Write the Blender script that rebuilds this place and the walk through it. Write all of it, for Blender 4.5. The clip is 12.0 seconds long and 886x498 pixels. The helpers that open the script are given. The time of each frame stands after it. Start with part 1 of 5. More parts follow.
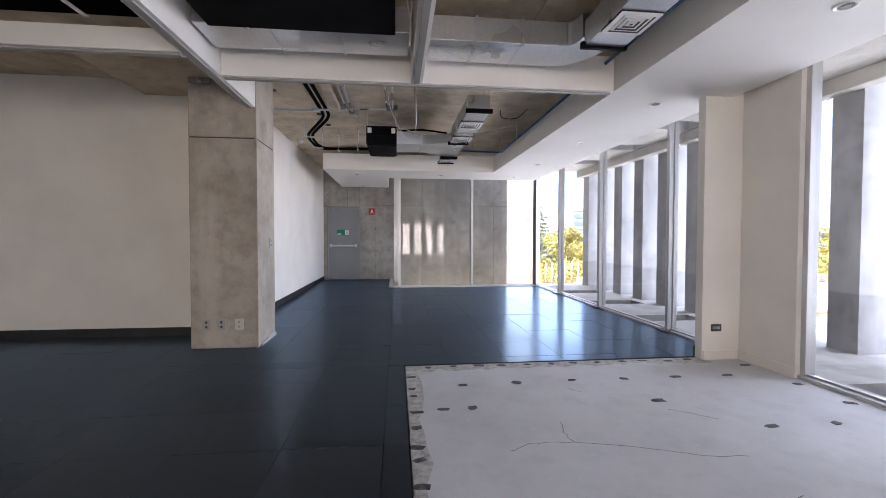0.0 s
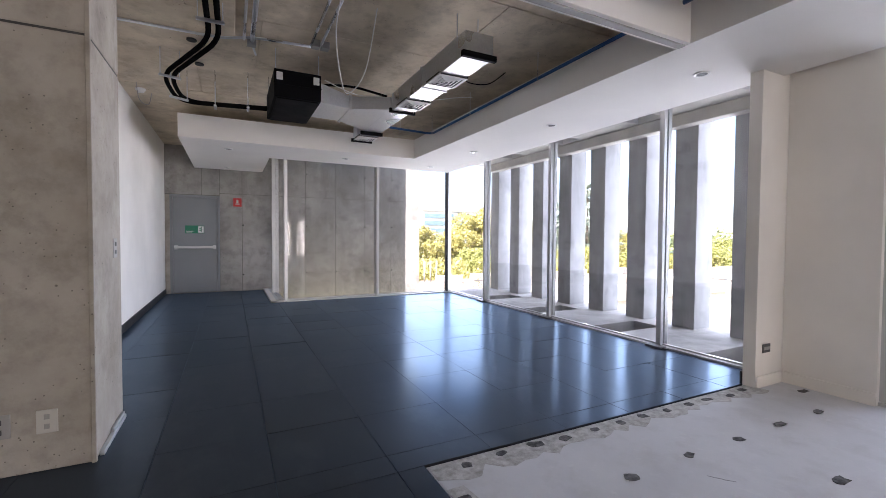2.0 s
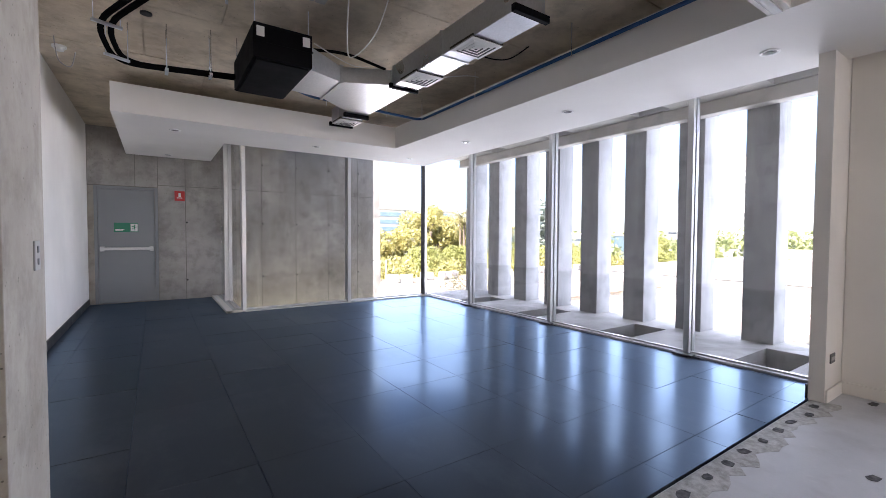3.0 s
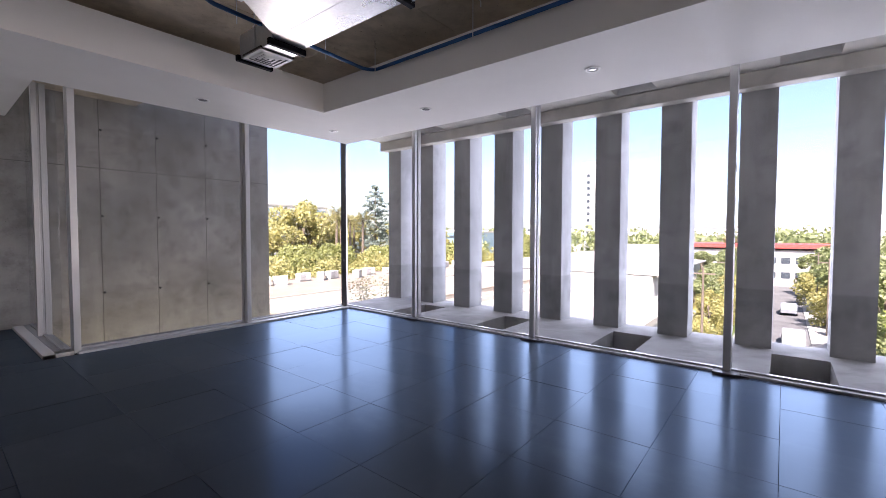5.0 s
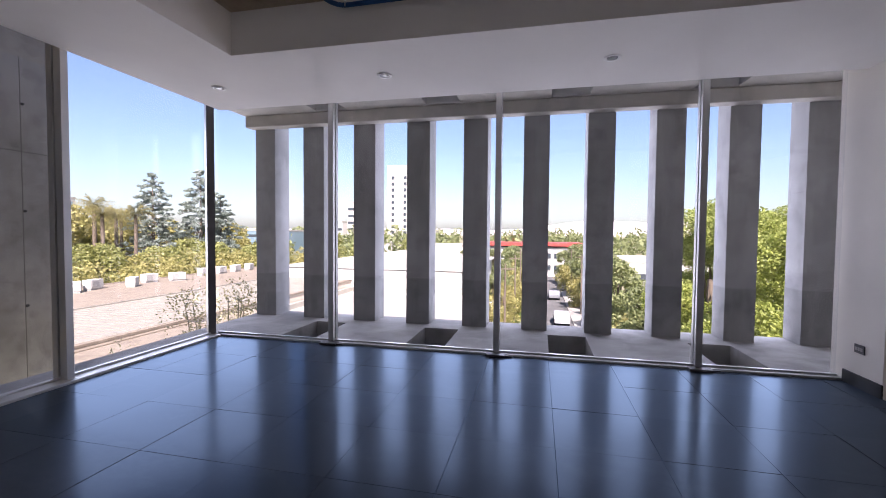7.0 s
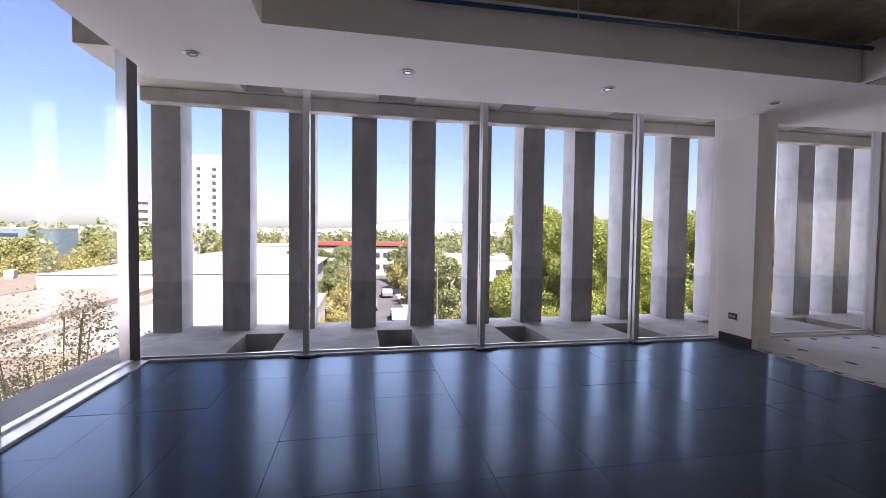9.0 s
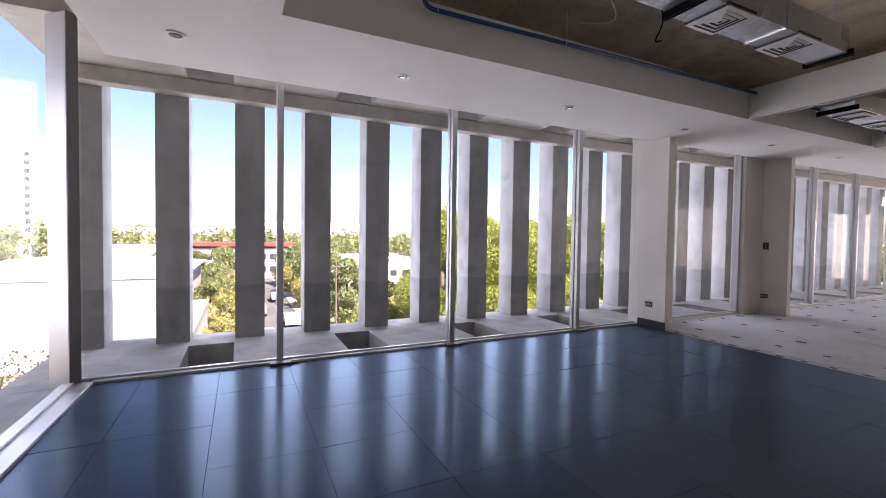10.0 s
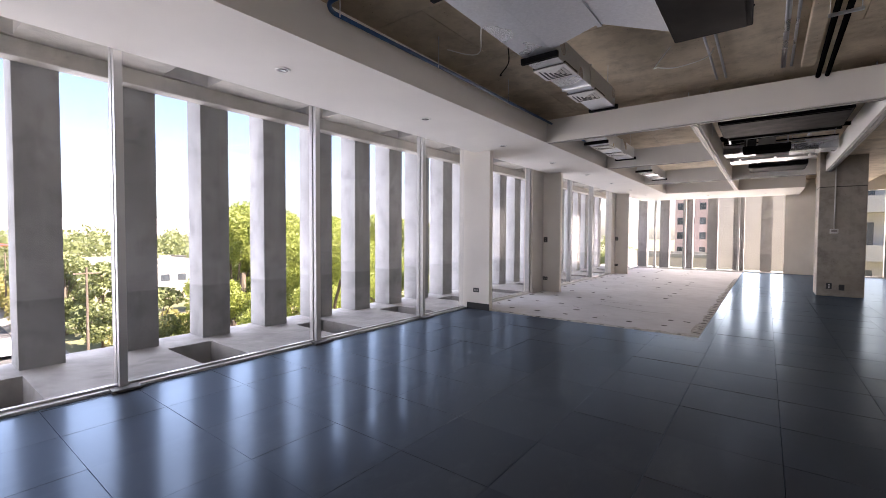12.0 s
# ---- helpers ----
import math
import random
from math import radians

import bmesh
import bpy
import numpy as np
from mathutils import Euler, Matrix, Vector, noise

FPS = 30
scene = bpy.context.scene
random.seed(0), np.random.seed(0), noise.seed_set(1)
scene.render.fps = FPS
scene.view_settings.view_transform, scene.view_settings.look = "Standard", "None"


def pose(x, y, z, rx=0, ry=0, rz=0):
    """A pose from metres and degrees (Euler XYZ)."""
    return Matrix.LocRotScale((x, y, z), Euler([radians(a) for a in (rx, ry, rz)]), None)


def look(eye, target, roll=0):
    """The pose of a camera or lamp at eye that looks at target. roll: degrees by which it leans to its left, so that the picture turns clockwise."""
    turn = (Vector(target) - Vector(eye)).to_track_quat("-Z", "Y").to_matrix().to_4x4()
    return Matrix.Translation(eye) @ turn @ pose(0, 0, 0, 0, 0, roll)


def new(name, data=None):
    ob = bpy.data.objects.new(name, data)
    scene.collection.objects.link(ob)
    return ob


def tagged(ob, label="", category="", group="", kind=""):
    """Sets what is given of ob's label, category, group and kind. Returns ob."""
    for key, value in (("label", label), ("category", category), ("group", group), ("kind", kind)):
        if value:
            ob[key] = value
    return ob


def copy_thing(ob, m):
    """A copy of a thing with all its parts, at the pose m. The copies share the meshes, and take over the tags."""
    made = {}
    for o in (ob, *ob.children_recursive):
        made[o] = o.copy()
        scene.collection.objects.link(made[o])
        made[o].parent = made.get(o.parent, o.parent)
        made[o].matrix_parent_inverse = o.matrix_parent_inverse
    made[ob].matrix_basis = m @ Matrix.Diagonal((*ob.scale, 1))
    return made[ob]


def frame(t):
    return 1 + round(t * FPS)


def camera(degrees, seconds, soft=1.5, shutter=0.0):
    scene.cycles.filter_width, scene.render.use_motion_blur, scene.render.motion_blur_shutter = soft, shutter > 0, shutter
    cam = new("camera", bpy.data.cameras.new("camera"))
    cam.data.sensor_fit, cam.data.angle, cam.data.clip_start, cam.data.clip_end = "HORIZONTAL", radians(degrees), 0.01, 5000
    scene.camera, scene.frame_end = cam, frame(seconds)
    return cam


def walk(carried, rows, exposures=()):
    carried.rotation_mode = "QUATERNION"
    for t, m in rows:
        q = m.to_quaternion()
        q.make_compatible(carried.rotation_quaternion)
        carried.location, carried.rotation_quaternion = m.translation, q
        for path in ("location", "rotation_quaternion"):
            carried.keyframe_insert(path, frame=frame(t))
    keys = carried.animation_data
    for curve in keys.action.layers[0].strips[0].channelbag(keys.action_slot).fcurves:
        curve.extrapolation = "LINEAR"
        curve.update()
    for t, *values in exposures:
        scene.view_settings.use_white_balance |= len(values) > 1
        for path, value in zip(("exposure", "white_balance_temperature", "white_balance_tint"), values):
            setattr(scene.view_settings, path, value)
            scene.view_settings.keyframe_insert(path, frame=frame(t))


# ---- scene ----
cam = camera(92.5, 12.0, soft=0.6)
PATH = [
    (0, (-0.072, 0.017, 1.247), (0.145, 2.004, 1.193), 0.1),
    (0.5, (-0.306, 0.512, 1.256), (0.141, 2.46, 1.2), 0.4),
    (1, (-0.563, 0.996, 1.291), (0.086, 2.887, 1.232), 0.4),
    (1.5, (-0.768, 1.525, 1.282), (0.017, 3.364, 1.225), 0.5),
    (2, (-0.948, 2.034, 1.269), (-0.053, 3.821, 1.211), 0.4),
    (2.5, (-1.065, 2.537, 1.256), (-0.054, 4.262, 1.197), 0.3),
    (3, (-1.209, 3.026, 1.274), (-0.087, 4.68, 1.21), 0.3),
    (3.2, (-1.22, 3.211, 1.288), (-0.063, 4.841, 1.217), 0.1),
    (5, (-1.032, 4.935, 1.26), (0.526, 6.187, 1.185), 0.1),
    (5.5, (-0.934, 5.379, 1.255), (0.724, 6.495, 1.185), 0.3),
    (6, (-0.841, 5.841, 1.271), (0.924, 6.778, 1.199), 0.3),
    (6.5, (-0.865, 6.319, 1.274), (1.006, 7.02, 1.202), 0.3),
    (7, (-0.937, 6.817, 1.28), (1.013, 7.257, 1.206), 0.5),
    (8.8, (-1.073, 8.37, 1.261), (0.908, 8.1, 1.202), 0.6),
    (9, (-1.045, 8.581, 1.273), (0.918, 8.202, 1.206), 0.7),
    (9.5, (-0.979, 9.022, 1.271), (0.918, 8.392, 1.208), 0.8),
    (10, (-0.914, 9.497, 1.273), (0.889, 8.633, 1.213), 0.8),
    (10.5, (-0.805, 9.848, 1.257), (0.888, 8.785, 1.199), 0.7),
    (11, (-0.701, 10.127, 1.263), (0.846, 8.861, 1.204), 0.7),
    (11.5, (-0.642, 10.266, 1.283), (0.73, 8.812, 1.214), 0.6),
    (12, (-0.643, 10.295, 1.275), (0.567, 8.705, 1.209), 0.3),
]
# seconds, stops, kelvin, tint
EXPOSURES = [(0.0, 3.7, 6250, 22), (2.0, 3.62, 6200, 22), (3.0, 3.55, 6150, 22), (5.0, 2.98, 6150, 27), (7.0, 2.46, 6200, 29), (9.0, 2.46, 6280, 29), (10.0, 2.84, 6520, 27), (11.0, 3.04, 6620, 25), (12.0, 3.22, 6680, 25)]
walk(cam, [(t, look(eye, target, roll)) for t, eye, target, roll in PATH], EXPOSURES)

# ---- daylight ----
world = bpy.data.worlds.new("daylight")
scene.world = world
world.use_nodes = True
wn = world.node_tree.nodes
sky = wn.new("ShaderNodeTexSky")
sky.sky_type, sky.sun_disc = "NISHITA", False
SUN_EL, SUN_AZ = radians(48), radians(-112)
sky.sun_elevation, sky.sun_rotation = SUN_EL, SUN_AZ
sky.air_density, sky.dust_density, sky.ozone_density = 1.0, 1.3, 2.2
wn["Background"].inputs[1].default_value = 0.043
world.node_tree.links.new(sky.outputs[0], wn["Background"].inputs[0])
sun = new("sun", bpy.data.lights.new("sun", "SUN"))
sun.data.energy, sun.data.angle, sun.data.color = 3.2, radians(0.5), (1.0, 0.93, 0.82)
sun_dir = Vector((math.sin(SUN_AZ) * math.cos(SUN_EL), math.cos(SUN_AZ) * math.cos(SUN_EL), math.sin(SUN_EL)))
sun.matrix_world = look(sun_dir * 60, (0, 0, 0))


def window_light(name, at, target, width, height, watts, tone=(0.94, 0.96, 1.0)):
    """The sky's light in an opening of the facade."""
    a = new(name, bpy.data.lights.new(name, "AREA"))
    a.data.shape, a.data.size, a.data.size_y, a.data.energy, a.data.color = "RECTANGLE", width, height, watts, tone
    a.matrix_world = look(at, target)
    return a


window_light("east_sky", (6.4, 0.6, 1.0), (0.0, 0.6, 1.0), 20.0, 4.4, 205, (0.86, 0.92, 1.0))
window_light("north_sky", (5.2, 13.4, 1.4), (1.0, 7.2, 0.3), 4.0, 3.4, 24, (0.86, 0.92, 1.0))
window_light("south_sky", (1.0, -10.9, 1.1), (1.0, 0.0, 1.1), 6.0, 2.4, 78, (1.0, 0.92, 0.80))
window_light("hall_sky", (-4.35, -9.0, 1.4), (-4.35, 0.0, 1.4), 3.6, 2.6, 13, (1.0, 0.90, 0.74))

# ---- materials ----
class Nodes:
    """A small builder of node materials."""

    def __init__(self, name):
        self.m = bpy.data.materials.new(name)
        self.m.use_nodes = True
        self.t = self.m.node_tree
        self.p = self.t.nodes["Principled BSDF"]
        self.co = self.t.nodes.new("ShaderNodeTexCoord").outputs["Object"]
        self.geo = self.t.nodes.new("ShaderNodeNewGeometry").outputs["Position"]

    def put(self, a, b):
        if hasattr(a, "links"):
            self.t.links.new(a, b)
        else:
            b.default_value = a

    def noise(self, scale, detail=4.0, rough=0.55, stretch=None, where=None):
        n = self.t.nodes.new("ShaderNodeTexNoise")
        n.inputs["Scale"].default_value, n.inputs["Detail"].default_value, n.inputs["Roughness"].default_value = scale, detail, rough
        src = where or self.geo
        if stretch:
            mp = self.t.nodes.new("ShaderNodeMapping")
            mp.inputs["Scale"].default_value = stretch
            self.put(src, mp.inputs[0])
            src = mp.outputs[0]
        self.put(src, n.inputs["Vector"])
        return n.outputs["Fac"]

    def ramp(self, fac, *stops):
        r = self.t.nodes.new("ShaderNodeValToRGB")
        e = r.color_ramp.elements
        while len(e) < len(stops):
            e.new(0.5)
        for k, (pos, c) in zip(e, stops):
            k.position = pos
            k.color = (*c, 1) if len(c) == 3 else c
        self.put(fac, r.inputs[0])
        return r.outputs[0]

    def value(self, fac, lo, hi, a=0.3, b=0.7):
        r = self.t.nodes.new("ShaderNodeMapRange")
        for k, v in zip(("From Min", "From Max", "To Min", "To Max"), (a, b, lo, hi)):
            r.inputs[k].default_value = v
        self.put(fac, r.inputs["Value"])
        return r.outputs[0]

    def mix(self, fac, a, b, kind="MIX"):
        n = self.t.nodes.new("ShaderNodeMix")
        n.data_type, n.blend_type = "RGBA", kind
        self.put(fac, n.inputs["Factor"])
        for v, k in ((a, 6), (b, 7)):
            self.put((*v, 1) if isinstance(v, tuple) and len(v) == 3 else v, n.inputs[k])
        return n.outputs[2]

    def math(self, op, a, b):
        n = self.t.nodes.new("ShaderNodeMath")
        n.operation = op
        self.put(a, n.inputs[0])
        self.put(b, n.inputs[1])
        return n.outputs[0]

    def random(self):
        return self.t.nodes.new("ShaderNodeObjectInfo").outputs["Random"]

    def island(self):
        return self.t.nodes.new("ShaderNodeNewGeometry").outputs["Random Per Island"]

    def bump(self, height, strength=0.3, distance=0.01):
        n = self.t.nodes.new("ShaderNodeBump")
        n.inputs["Strength"].default_value, n.inputs["Distance"].default_value = strength, distance
        self.put(height, n.inputs["Height"])
        self.put(n.outputs[0], self.p.inputs["Normal"])

    def done(self, colour, rough=0.6, metal=0.0, spec=None):
        self.put((*colour, 1) if isinstance(colour, tuple) else colour, self.p.inputs["Base Color"])
        self.put(rough, self.p.inputs["Roughness"])
        self.put(metal, self.p.inputs["Metallic"])
        if spec is not None:
            self.p.inputs["Specular IOR Level"].default_value = spec
        return self.m


def painted(name, c, rough=0.55, vary=0.06, grain=60.0, bump=0.08, metal=0.0, spec=None):
    n = Nodes(name)
    big = n.noise(1.3, 3)
    lo, hi = tuple(v * (1 - vary) for v in c), tuple(min(1, v * (1 + vary)) for v in c)
    col = n.ramp(big, (0.3, lo), (0.7, hi))
    n.bump(n.noise(grain, 3), bump, 0.004)
    return n.done(col, n.value(n.noise(5, 3), rough - 0.06, rough + 0.06), metal, spec)


def concrete(name, dark, light, pits=True, form=1.0):
    n = Nodes(name)
    big = n.noise(0.8, 6, 0.65)
    mid = n.noise(4.0, 7, 0.68)
    run = n.noise(1.0, 6, 0.62, (2.6, 2.6, 0.3))
    col = n.ramp(big, (0.36, dark), (0.64, light))
    col = n.mix(n.value(mid, 0.0, 0.55, 0.48, 0.74), col, tuple(v * 0.55 for v in dark))
    col = n.mix(n.value(run, 0.0, 0.4 * form, 0.52, 0.72), col, tuple(min(1, v * 1.25) for v in light))
    col = n.mix(n.value(n.noise(1.7, 7, 0.7), 0.0, 0.5, 0.56, 0.72), col, tuple(v * 0.6 for v in dark))
    pit = None
    for scale, rad, gate_lo in ((26.0, 0.13, 0.47), (9.0, 0.075, 0.50)):
        v = n.t.nodes.new("ShaderNodeTexVoronoi")
        v.inputs["Scale"].default_value = scale
        n.put(n.geo, v.inputs["Vector"])
        hole = n.value(v.outputs["Distance"], 1.0, 0.0, rad * 0.5, rad)
        one = n.math("MULTIPLY", hole, n.value(n.noise(scale * 0.13, 3), 0.0, 1.0, gate_lo, gate_lo + 0.07))
        pit = one if pit is None else n.math("MAXIMUM", pit, one)
    if pits:
        col = n.mix(n.math("MULTIPLY", pit, 0.75), col, tuple(v * 0.3 for v in dark))
    fine = n.noise(70, 4)
    n.bump(n.math("SUBTRACT", n.math("ADD", n.math("MULTIPLY", fine, 0.25), n.math("MULTIPLY", mid, 0.5)), pit), 0.5, 0.006)
    return n.done(col, n.value(mid, 0.65, 0.9), 0.0, 0.3)

M = {}
M["plaster"] = painted("white_wall_paint", (0.78, 0.745, 0.685), 0.6)
M["soffit"] = painted("white_ceiling_paint", (0.79, 0.765, 0.72), 0.75, 0.03)
M["concrete"] = concrete("fair_faced_concrete", (0.31, 0.27, 0.22), (0.47, 0.43, 0.37))
M["slab"] = concrete("raw_slab_concrete", (0.49, 0.405, 0.295), (0.73, 0.63, 0.48))
M["fin"] = concrete("facade_concrete", (0.265, 0.262, 0.26), (0.39, 0.387, 0.385), True, 1.3)
M["fin_low"] = concrete("weathered_facade_concrete", (0.21, 0.208, 0.206), (0.315, 0.312, 0.31), True, 1.3)
M["ledge"] = concrete("ledge_concrete", (0.28, 0.272, 0.26), (0.40, 0.39, 0.37))
# overhead concrete: warm bounced daylight is put into this paler colour
M["ledge_up"] = concrete("bounce_paled_concrete", (0.45, 0.42, 0.37), (0.6, 0.57, 0.51))
M["concrete_n"] = concrete("stained_grey_concrete", (0.27, 0.255, 0.23), (0.44, 0.42, 0.385))
# recess floors: a darker concrete than the ledge around them
M["pit"] = concrete("dark_pit_concrete", (0.12, 0.115, 0.10), (0.22, 0.205, 0.185))
M["joint"] = painted("dark_joint", (0.06, 0.057, 0.052), 0.9)
M["wall_joint"] = painted("stained_wall_joint", (0.19, 0.18, 0.16), 0.9)
M["fin_joint"] = painted("shallow_pour_joint", (0.235, 0.23, 0.225), 0.9)
M["alu"] = painted("satin_aluminium", (0.56, 0.56, 0.555), 0.38, 0.04, 120, 0.03, 0.65)
M["alu_dark"] = painted("dark_aluminium", (0.12, 0.12, 0.125), 0.45, 0.05, 120, 0.03, 0.4)
M["black_base"] = painted("black_rubber_baseboard", (0.012, 0.012, 0.013), 0.5)
M["black"] = painted("black_enamelled_steel", (0.006, 0.006, 0.007), 0.6, 0.1, spec=0.04)
M["foam"] = painted("black_pipe_insulation", (0.007, 0.007, 0.007), 0.95, 0.2, spec=0.0)
M["blue"] = painted("blue_plastic_pipe", (0.01, 0.07, 0.21), 0.4)
M["white_plastic"] = painted("white_plastic", (0.78, 0.77, 0.74), 0.4, 0.02)
M["pale_plate"] = painted("pale_dusty_plastic", (0.52, 0.50, 0.45), 0.5, 0.05)
M["grey_plastic"] = painted("grey_plastic", (0.33, 0.32, 0.30), 0.5, 0.05)
M["dark_plastic"] = painted("dark_grey_plastic", (0.05, 0.05, 0.05), 0.45, 0.05)
M["grey_door"] = painted("grey_door_enamel", (0.24, 0.255, 0.265), 0.45, 0.05)
M["green"] = painted("green_sign_film", (0.0, 0.19, 0.10), 0.4, 0.03)
M["red"] = painted("red_sign_film", (0.55, 0.02, 0.02), 0.4, 0.03)
M["white_film"] = painted("white_sign_film", (0.85, 0.85, 0.83), 0.5, 0.02)

n = Nodes("galvanised_steel")
v = n.t.nodes.new("ShaderNodeTexVoronoi")
v.inputs["Scale"].default_value = 60.0
n.put(n.geo, v.inputs["Vector"])
n.bump(n.noise(1.6, 2), 0.18, 0.02)
M["galv"] = n.done(n.mix(v.outputs["Color"], (0.66, 0.68, 0.71), (0.74, 0.76, 0.79)), n.value(n.noise(1.5, 2), 0.24, 0.36), 0.95)

n = Nodes("charcoal_floor_tile")
big, scuff = n.noise(0.8, 4, 0.55), n.noise(3.2, 6, 0.68)
col = n.mix(n.random(), (0.027, 0.027, 0.030), (0.036, 0.036, 0.039))
dust = n.noise(1.1, 8, 0.7, (1.0, 0.55, 1.0))
col = n.mix(n.value(dust, 0.0, 0.6, 0.52, 0.74), col, (0.068, 0.066, 0.065))
warp = n.math("ADD", n.noise(2.2, 2), n.math("MULTIPLY", n.noise(0.9, 2), 1.6))
warp = n.math("ADD", warp, n.math("MULTIPLY", n.noise(9.0, 3, 0.6, (1.0, 0.45, 1.0)), 0.12))
n.bump(warp, 0.085, 0.02)
n.done(col, 0.6, 0.0, 0.0)
lw = n.t.nodes.new("ShaderNodeLayerWeight")
lw.inputs[0].default_value = 0.5
graze = n.math("POWER", lw.outputs["Facing"], 3.5)
last = n.p.outputs[0]
# a hazy polish under a clear one, the reflected sky's blue put into both tints
for rough, tint, lo, hi in ((n.value(dust, 0.30, 0.48), (0.54, 0.74, 1.0, 1), 0.012, 0.25), (n.math("ADD", n.value(big, 0.09, 0.15), n.value(dust, -0.02, 0.12)), (0.62, 0.81, 1.0, 1), 0.015, 0.26)):
    gl = n.t.nodes.new("ShaderNodeBsdfGlossy")
    gl.inputs["Color"].default_value = tint
    n.put(rough, gl.inputs["Roughness"])
    mx = n.t.nodes.new("ShaderNodeMixShader")
    n.put(n.math("ADD", n.math("MULTIPLY", graze, hi), lo), mx.inputs[0])
    n.put(last, mx.inputs[1])
    n.put(gl.outputs[0], mx.inputs[2])
    last = mx.outputs[0]
n.put(last, n.t.nodes["Material Output"].inputs[0])
M["tile"] = n.m
M["gap"] = painted("black_tile_gap", (0.004, 0.004, 0.004), 0.95, 0.05, spec=0.1)

n = Nodes("bare_white_screed")
big, mid = n.noise(0.7, 6, 0.62), n.noise(4, 6, 0.65)
col = n.ramp(big, (0.3, (0.53, 0.53, 0.54)), (0.7, (0.68, 0.68, 0.69)))
col = n.mix(n.value(mid, 0, 0.5, 0.5, 0.8), col, (0.44, 0.43, 0.415))
col = n.mix(n.value(n.noise(14, 5, 0.7), 0, 0.3, 0.58, 0.75), col, (0.80, 0.79, 0.77))
n.bump(n.noise(40, 5), 0.25, 0.004)
M["screed"] = n.done(col, n.value(mid, 0.55, 0.8), 0.0, 0.35)

n = Nodes("old_glue_pad")
M["pad"] = n.done(n.ramp(n.noise(30, 5), (0.35, (0.03, 0.03, 0.03)), (0.7, (0.16, 0.155, 0.15))), 0.85)
n = Nodes("glue_smear")
M["smear"] = n.done(n.ramp(n.noise(18, 6, 0.7), (0.35, (0.33, 0.315, 0.29)), (0.65, (0.62, 0.61, 0.59))), 0.85)

# window glass: clear, with a grazing sheen
n = Nodes("clear_glass")
tr = n.t.nodes.new("ShaderNodeBsdfTransparent")
tr.inputs[0].default_value = (0.955, 0.96, 0.965, 1)
gl = n.t.nodes.new("ShaderNodeBsdfGlossy")
gl.inputs["Roughness"].default_value = 0.02
lw = n.t.nodes.new("ShaderNodeLayerWeight")
lw.inputs[0].default_value = 0.5
edge = n.math("POWER", lw.outputs["Facing"], 4.0)
fac = n.math("ADD", n.math("MULTIPLY", edge, 0.10), 0.022)
mx = n.t.nodes.new("ShaderNodeMixShader")
n.put(fac, mx.inputs[0])
n.put(tr.outputs[0], mx.inputs[1])
n.put(gl.outputs[0], mx.inputs[2])
n.put(mx.outputs[0], n.t.nodes["Material Output"].inputs[0])
M["glass"] = n.m

n = Nodes("lamp_glass")
M["lens"] = n.done((0.35, 0.35, 0.34), 0.15, 0.3)


# ---- mesh helpers ----
def box(bm, x0, y0, z0, x1, y1, z1, bevel=0.0):
    vs = [bm.verts.new(c) for c in ((x0, y0, z0), (x1, y0, z0), (x1, y1, z0), (x0, y1, z0), (x0, y0, z1), (x1, y0, z1), (x1, y1, z1), (x0, y1, z1))]
    fs = [bm.faces.new([vs[i] for i in q]) for q in ((3, 2, 1, 0), (4, 5, 6, 7), (0, 1, 5, 4), (1, 2, 6, 5), (2, 3, 7, 6), (3, 0, 4, 7))]
    if bevel:
        bmesh.ops.bevel(bm, geom=list({e for f in fs for e in f.edges}), offset=bevel, segments=2, affect="EDGES", profile=0.5)
    return bm


def boxes(*rows, bevel=0.0):
    bm = bmesh.new()
    for r in rows:
        box(bm, *r, bevel=bevel)
    return bm


def prism(points, z0, z1):
    """An upright prism over a plan outline that runs anticlockwise."""
    bm = bmesh.new()
    a = [bm.verts.new((x, y, z0)) for x, y in points]
    b = [bm.verts.new((x, y, z1)) for x, y in points]
    bm.faces.new(a[::-1])
    bm.faces.new(b)
    for i in range(len(points)):
        j = (i + 1) % len(points)
        bm.faces.new((a[i], a[j], b[j], b[i]))
    return bm


def tube(bm, pts, r, sides=10):
    """A round bar along a line of points."""
    pts = [Vector(p) for p in pts]
    rings = []
    for i, p in enumerate(pts):
        d = (pts[min(i + 1, len(pts) - 1)] - pts[max(i - 1, 0)]).normalized()
        u = d.orthogonal().normalized() if abs(d.z) > 0.9 else d.cross(Vector((0, 0, 1))).normalized()
        w = d.cross(u)
        rings.append([bm.verts.new(p + r * (math.cos(a) * u + math.sin(a) * w)) for a in (2 * math.pi * k / sides for k in range(sides))])
    for a, b in zip(rings, rings[1:]):
        for k in range(sides):
            f = bm.faces.new((a[k], a[(k + 1) % sides], b[(k + 1) % sides], b[k]))
            f.smooth = True
    bm.faces.new(rings[0])
    bm.faces.new(rings[-1][::-1])
    return bm


def rounded(pts, r=0.08, steps=5):
    """The line of points with its corners rounded."""
    pts = [Vector(p) for p in pts]
    out = [pts[0]]
    for a, b, c in zip(pts, pts[1:], pts[2:]):
        u, w = (a - b), (c - b)
        k = min(r, u.length * 0.45, w.length * 0.45)
        p, q = b + u.normalized() * k, b + w.normalized() * k
        for s in range(steps + 1):
            f = s / steps
            out.append((1 - f) ** 2 * p + 2 * f * (1 - f) * b + f * f * q)
    return out + [pts[-1]]


def disc(bm, x, y, z, r, h, sides=20, r2=None):
    bmesh.ops.create_cone(bm, cap_ends=True, segments=sides, radius1=r, radius2=r if r2 is None else r2, depth=h, matrix=Matrix.Translation((x, y, z + h / 2)))
    return bm


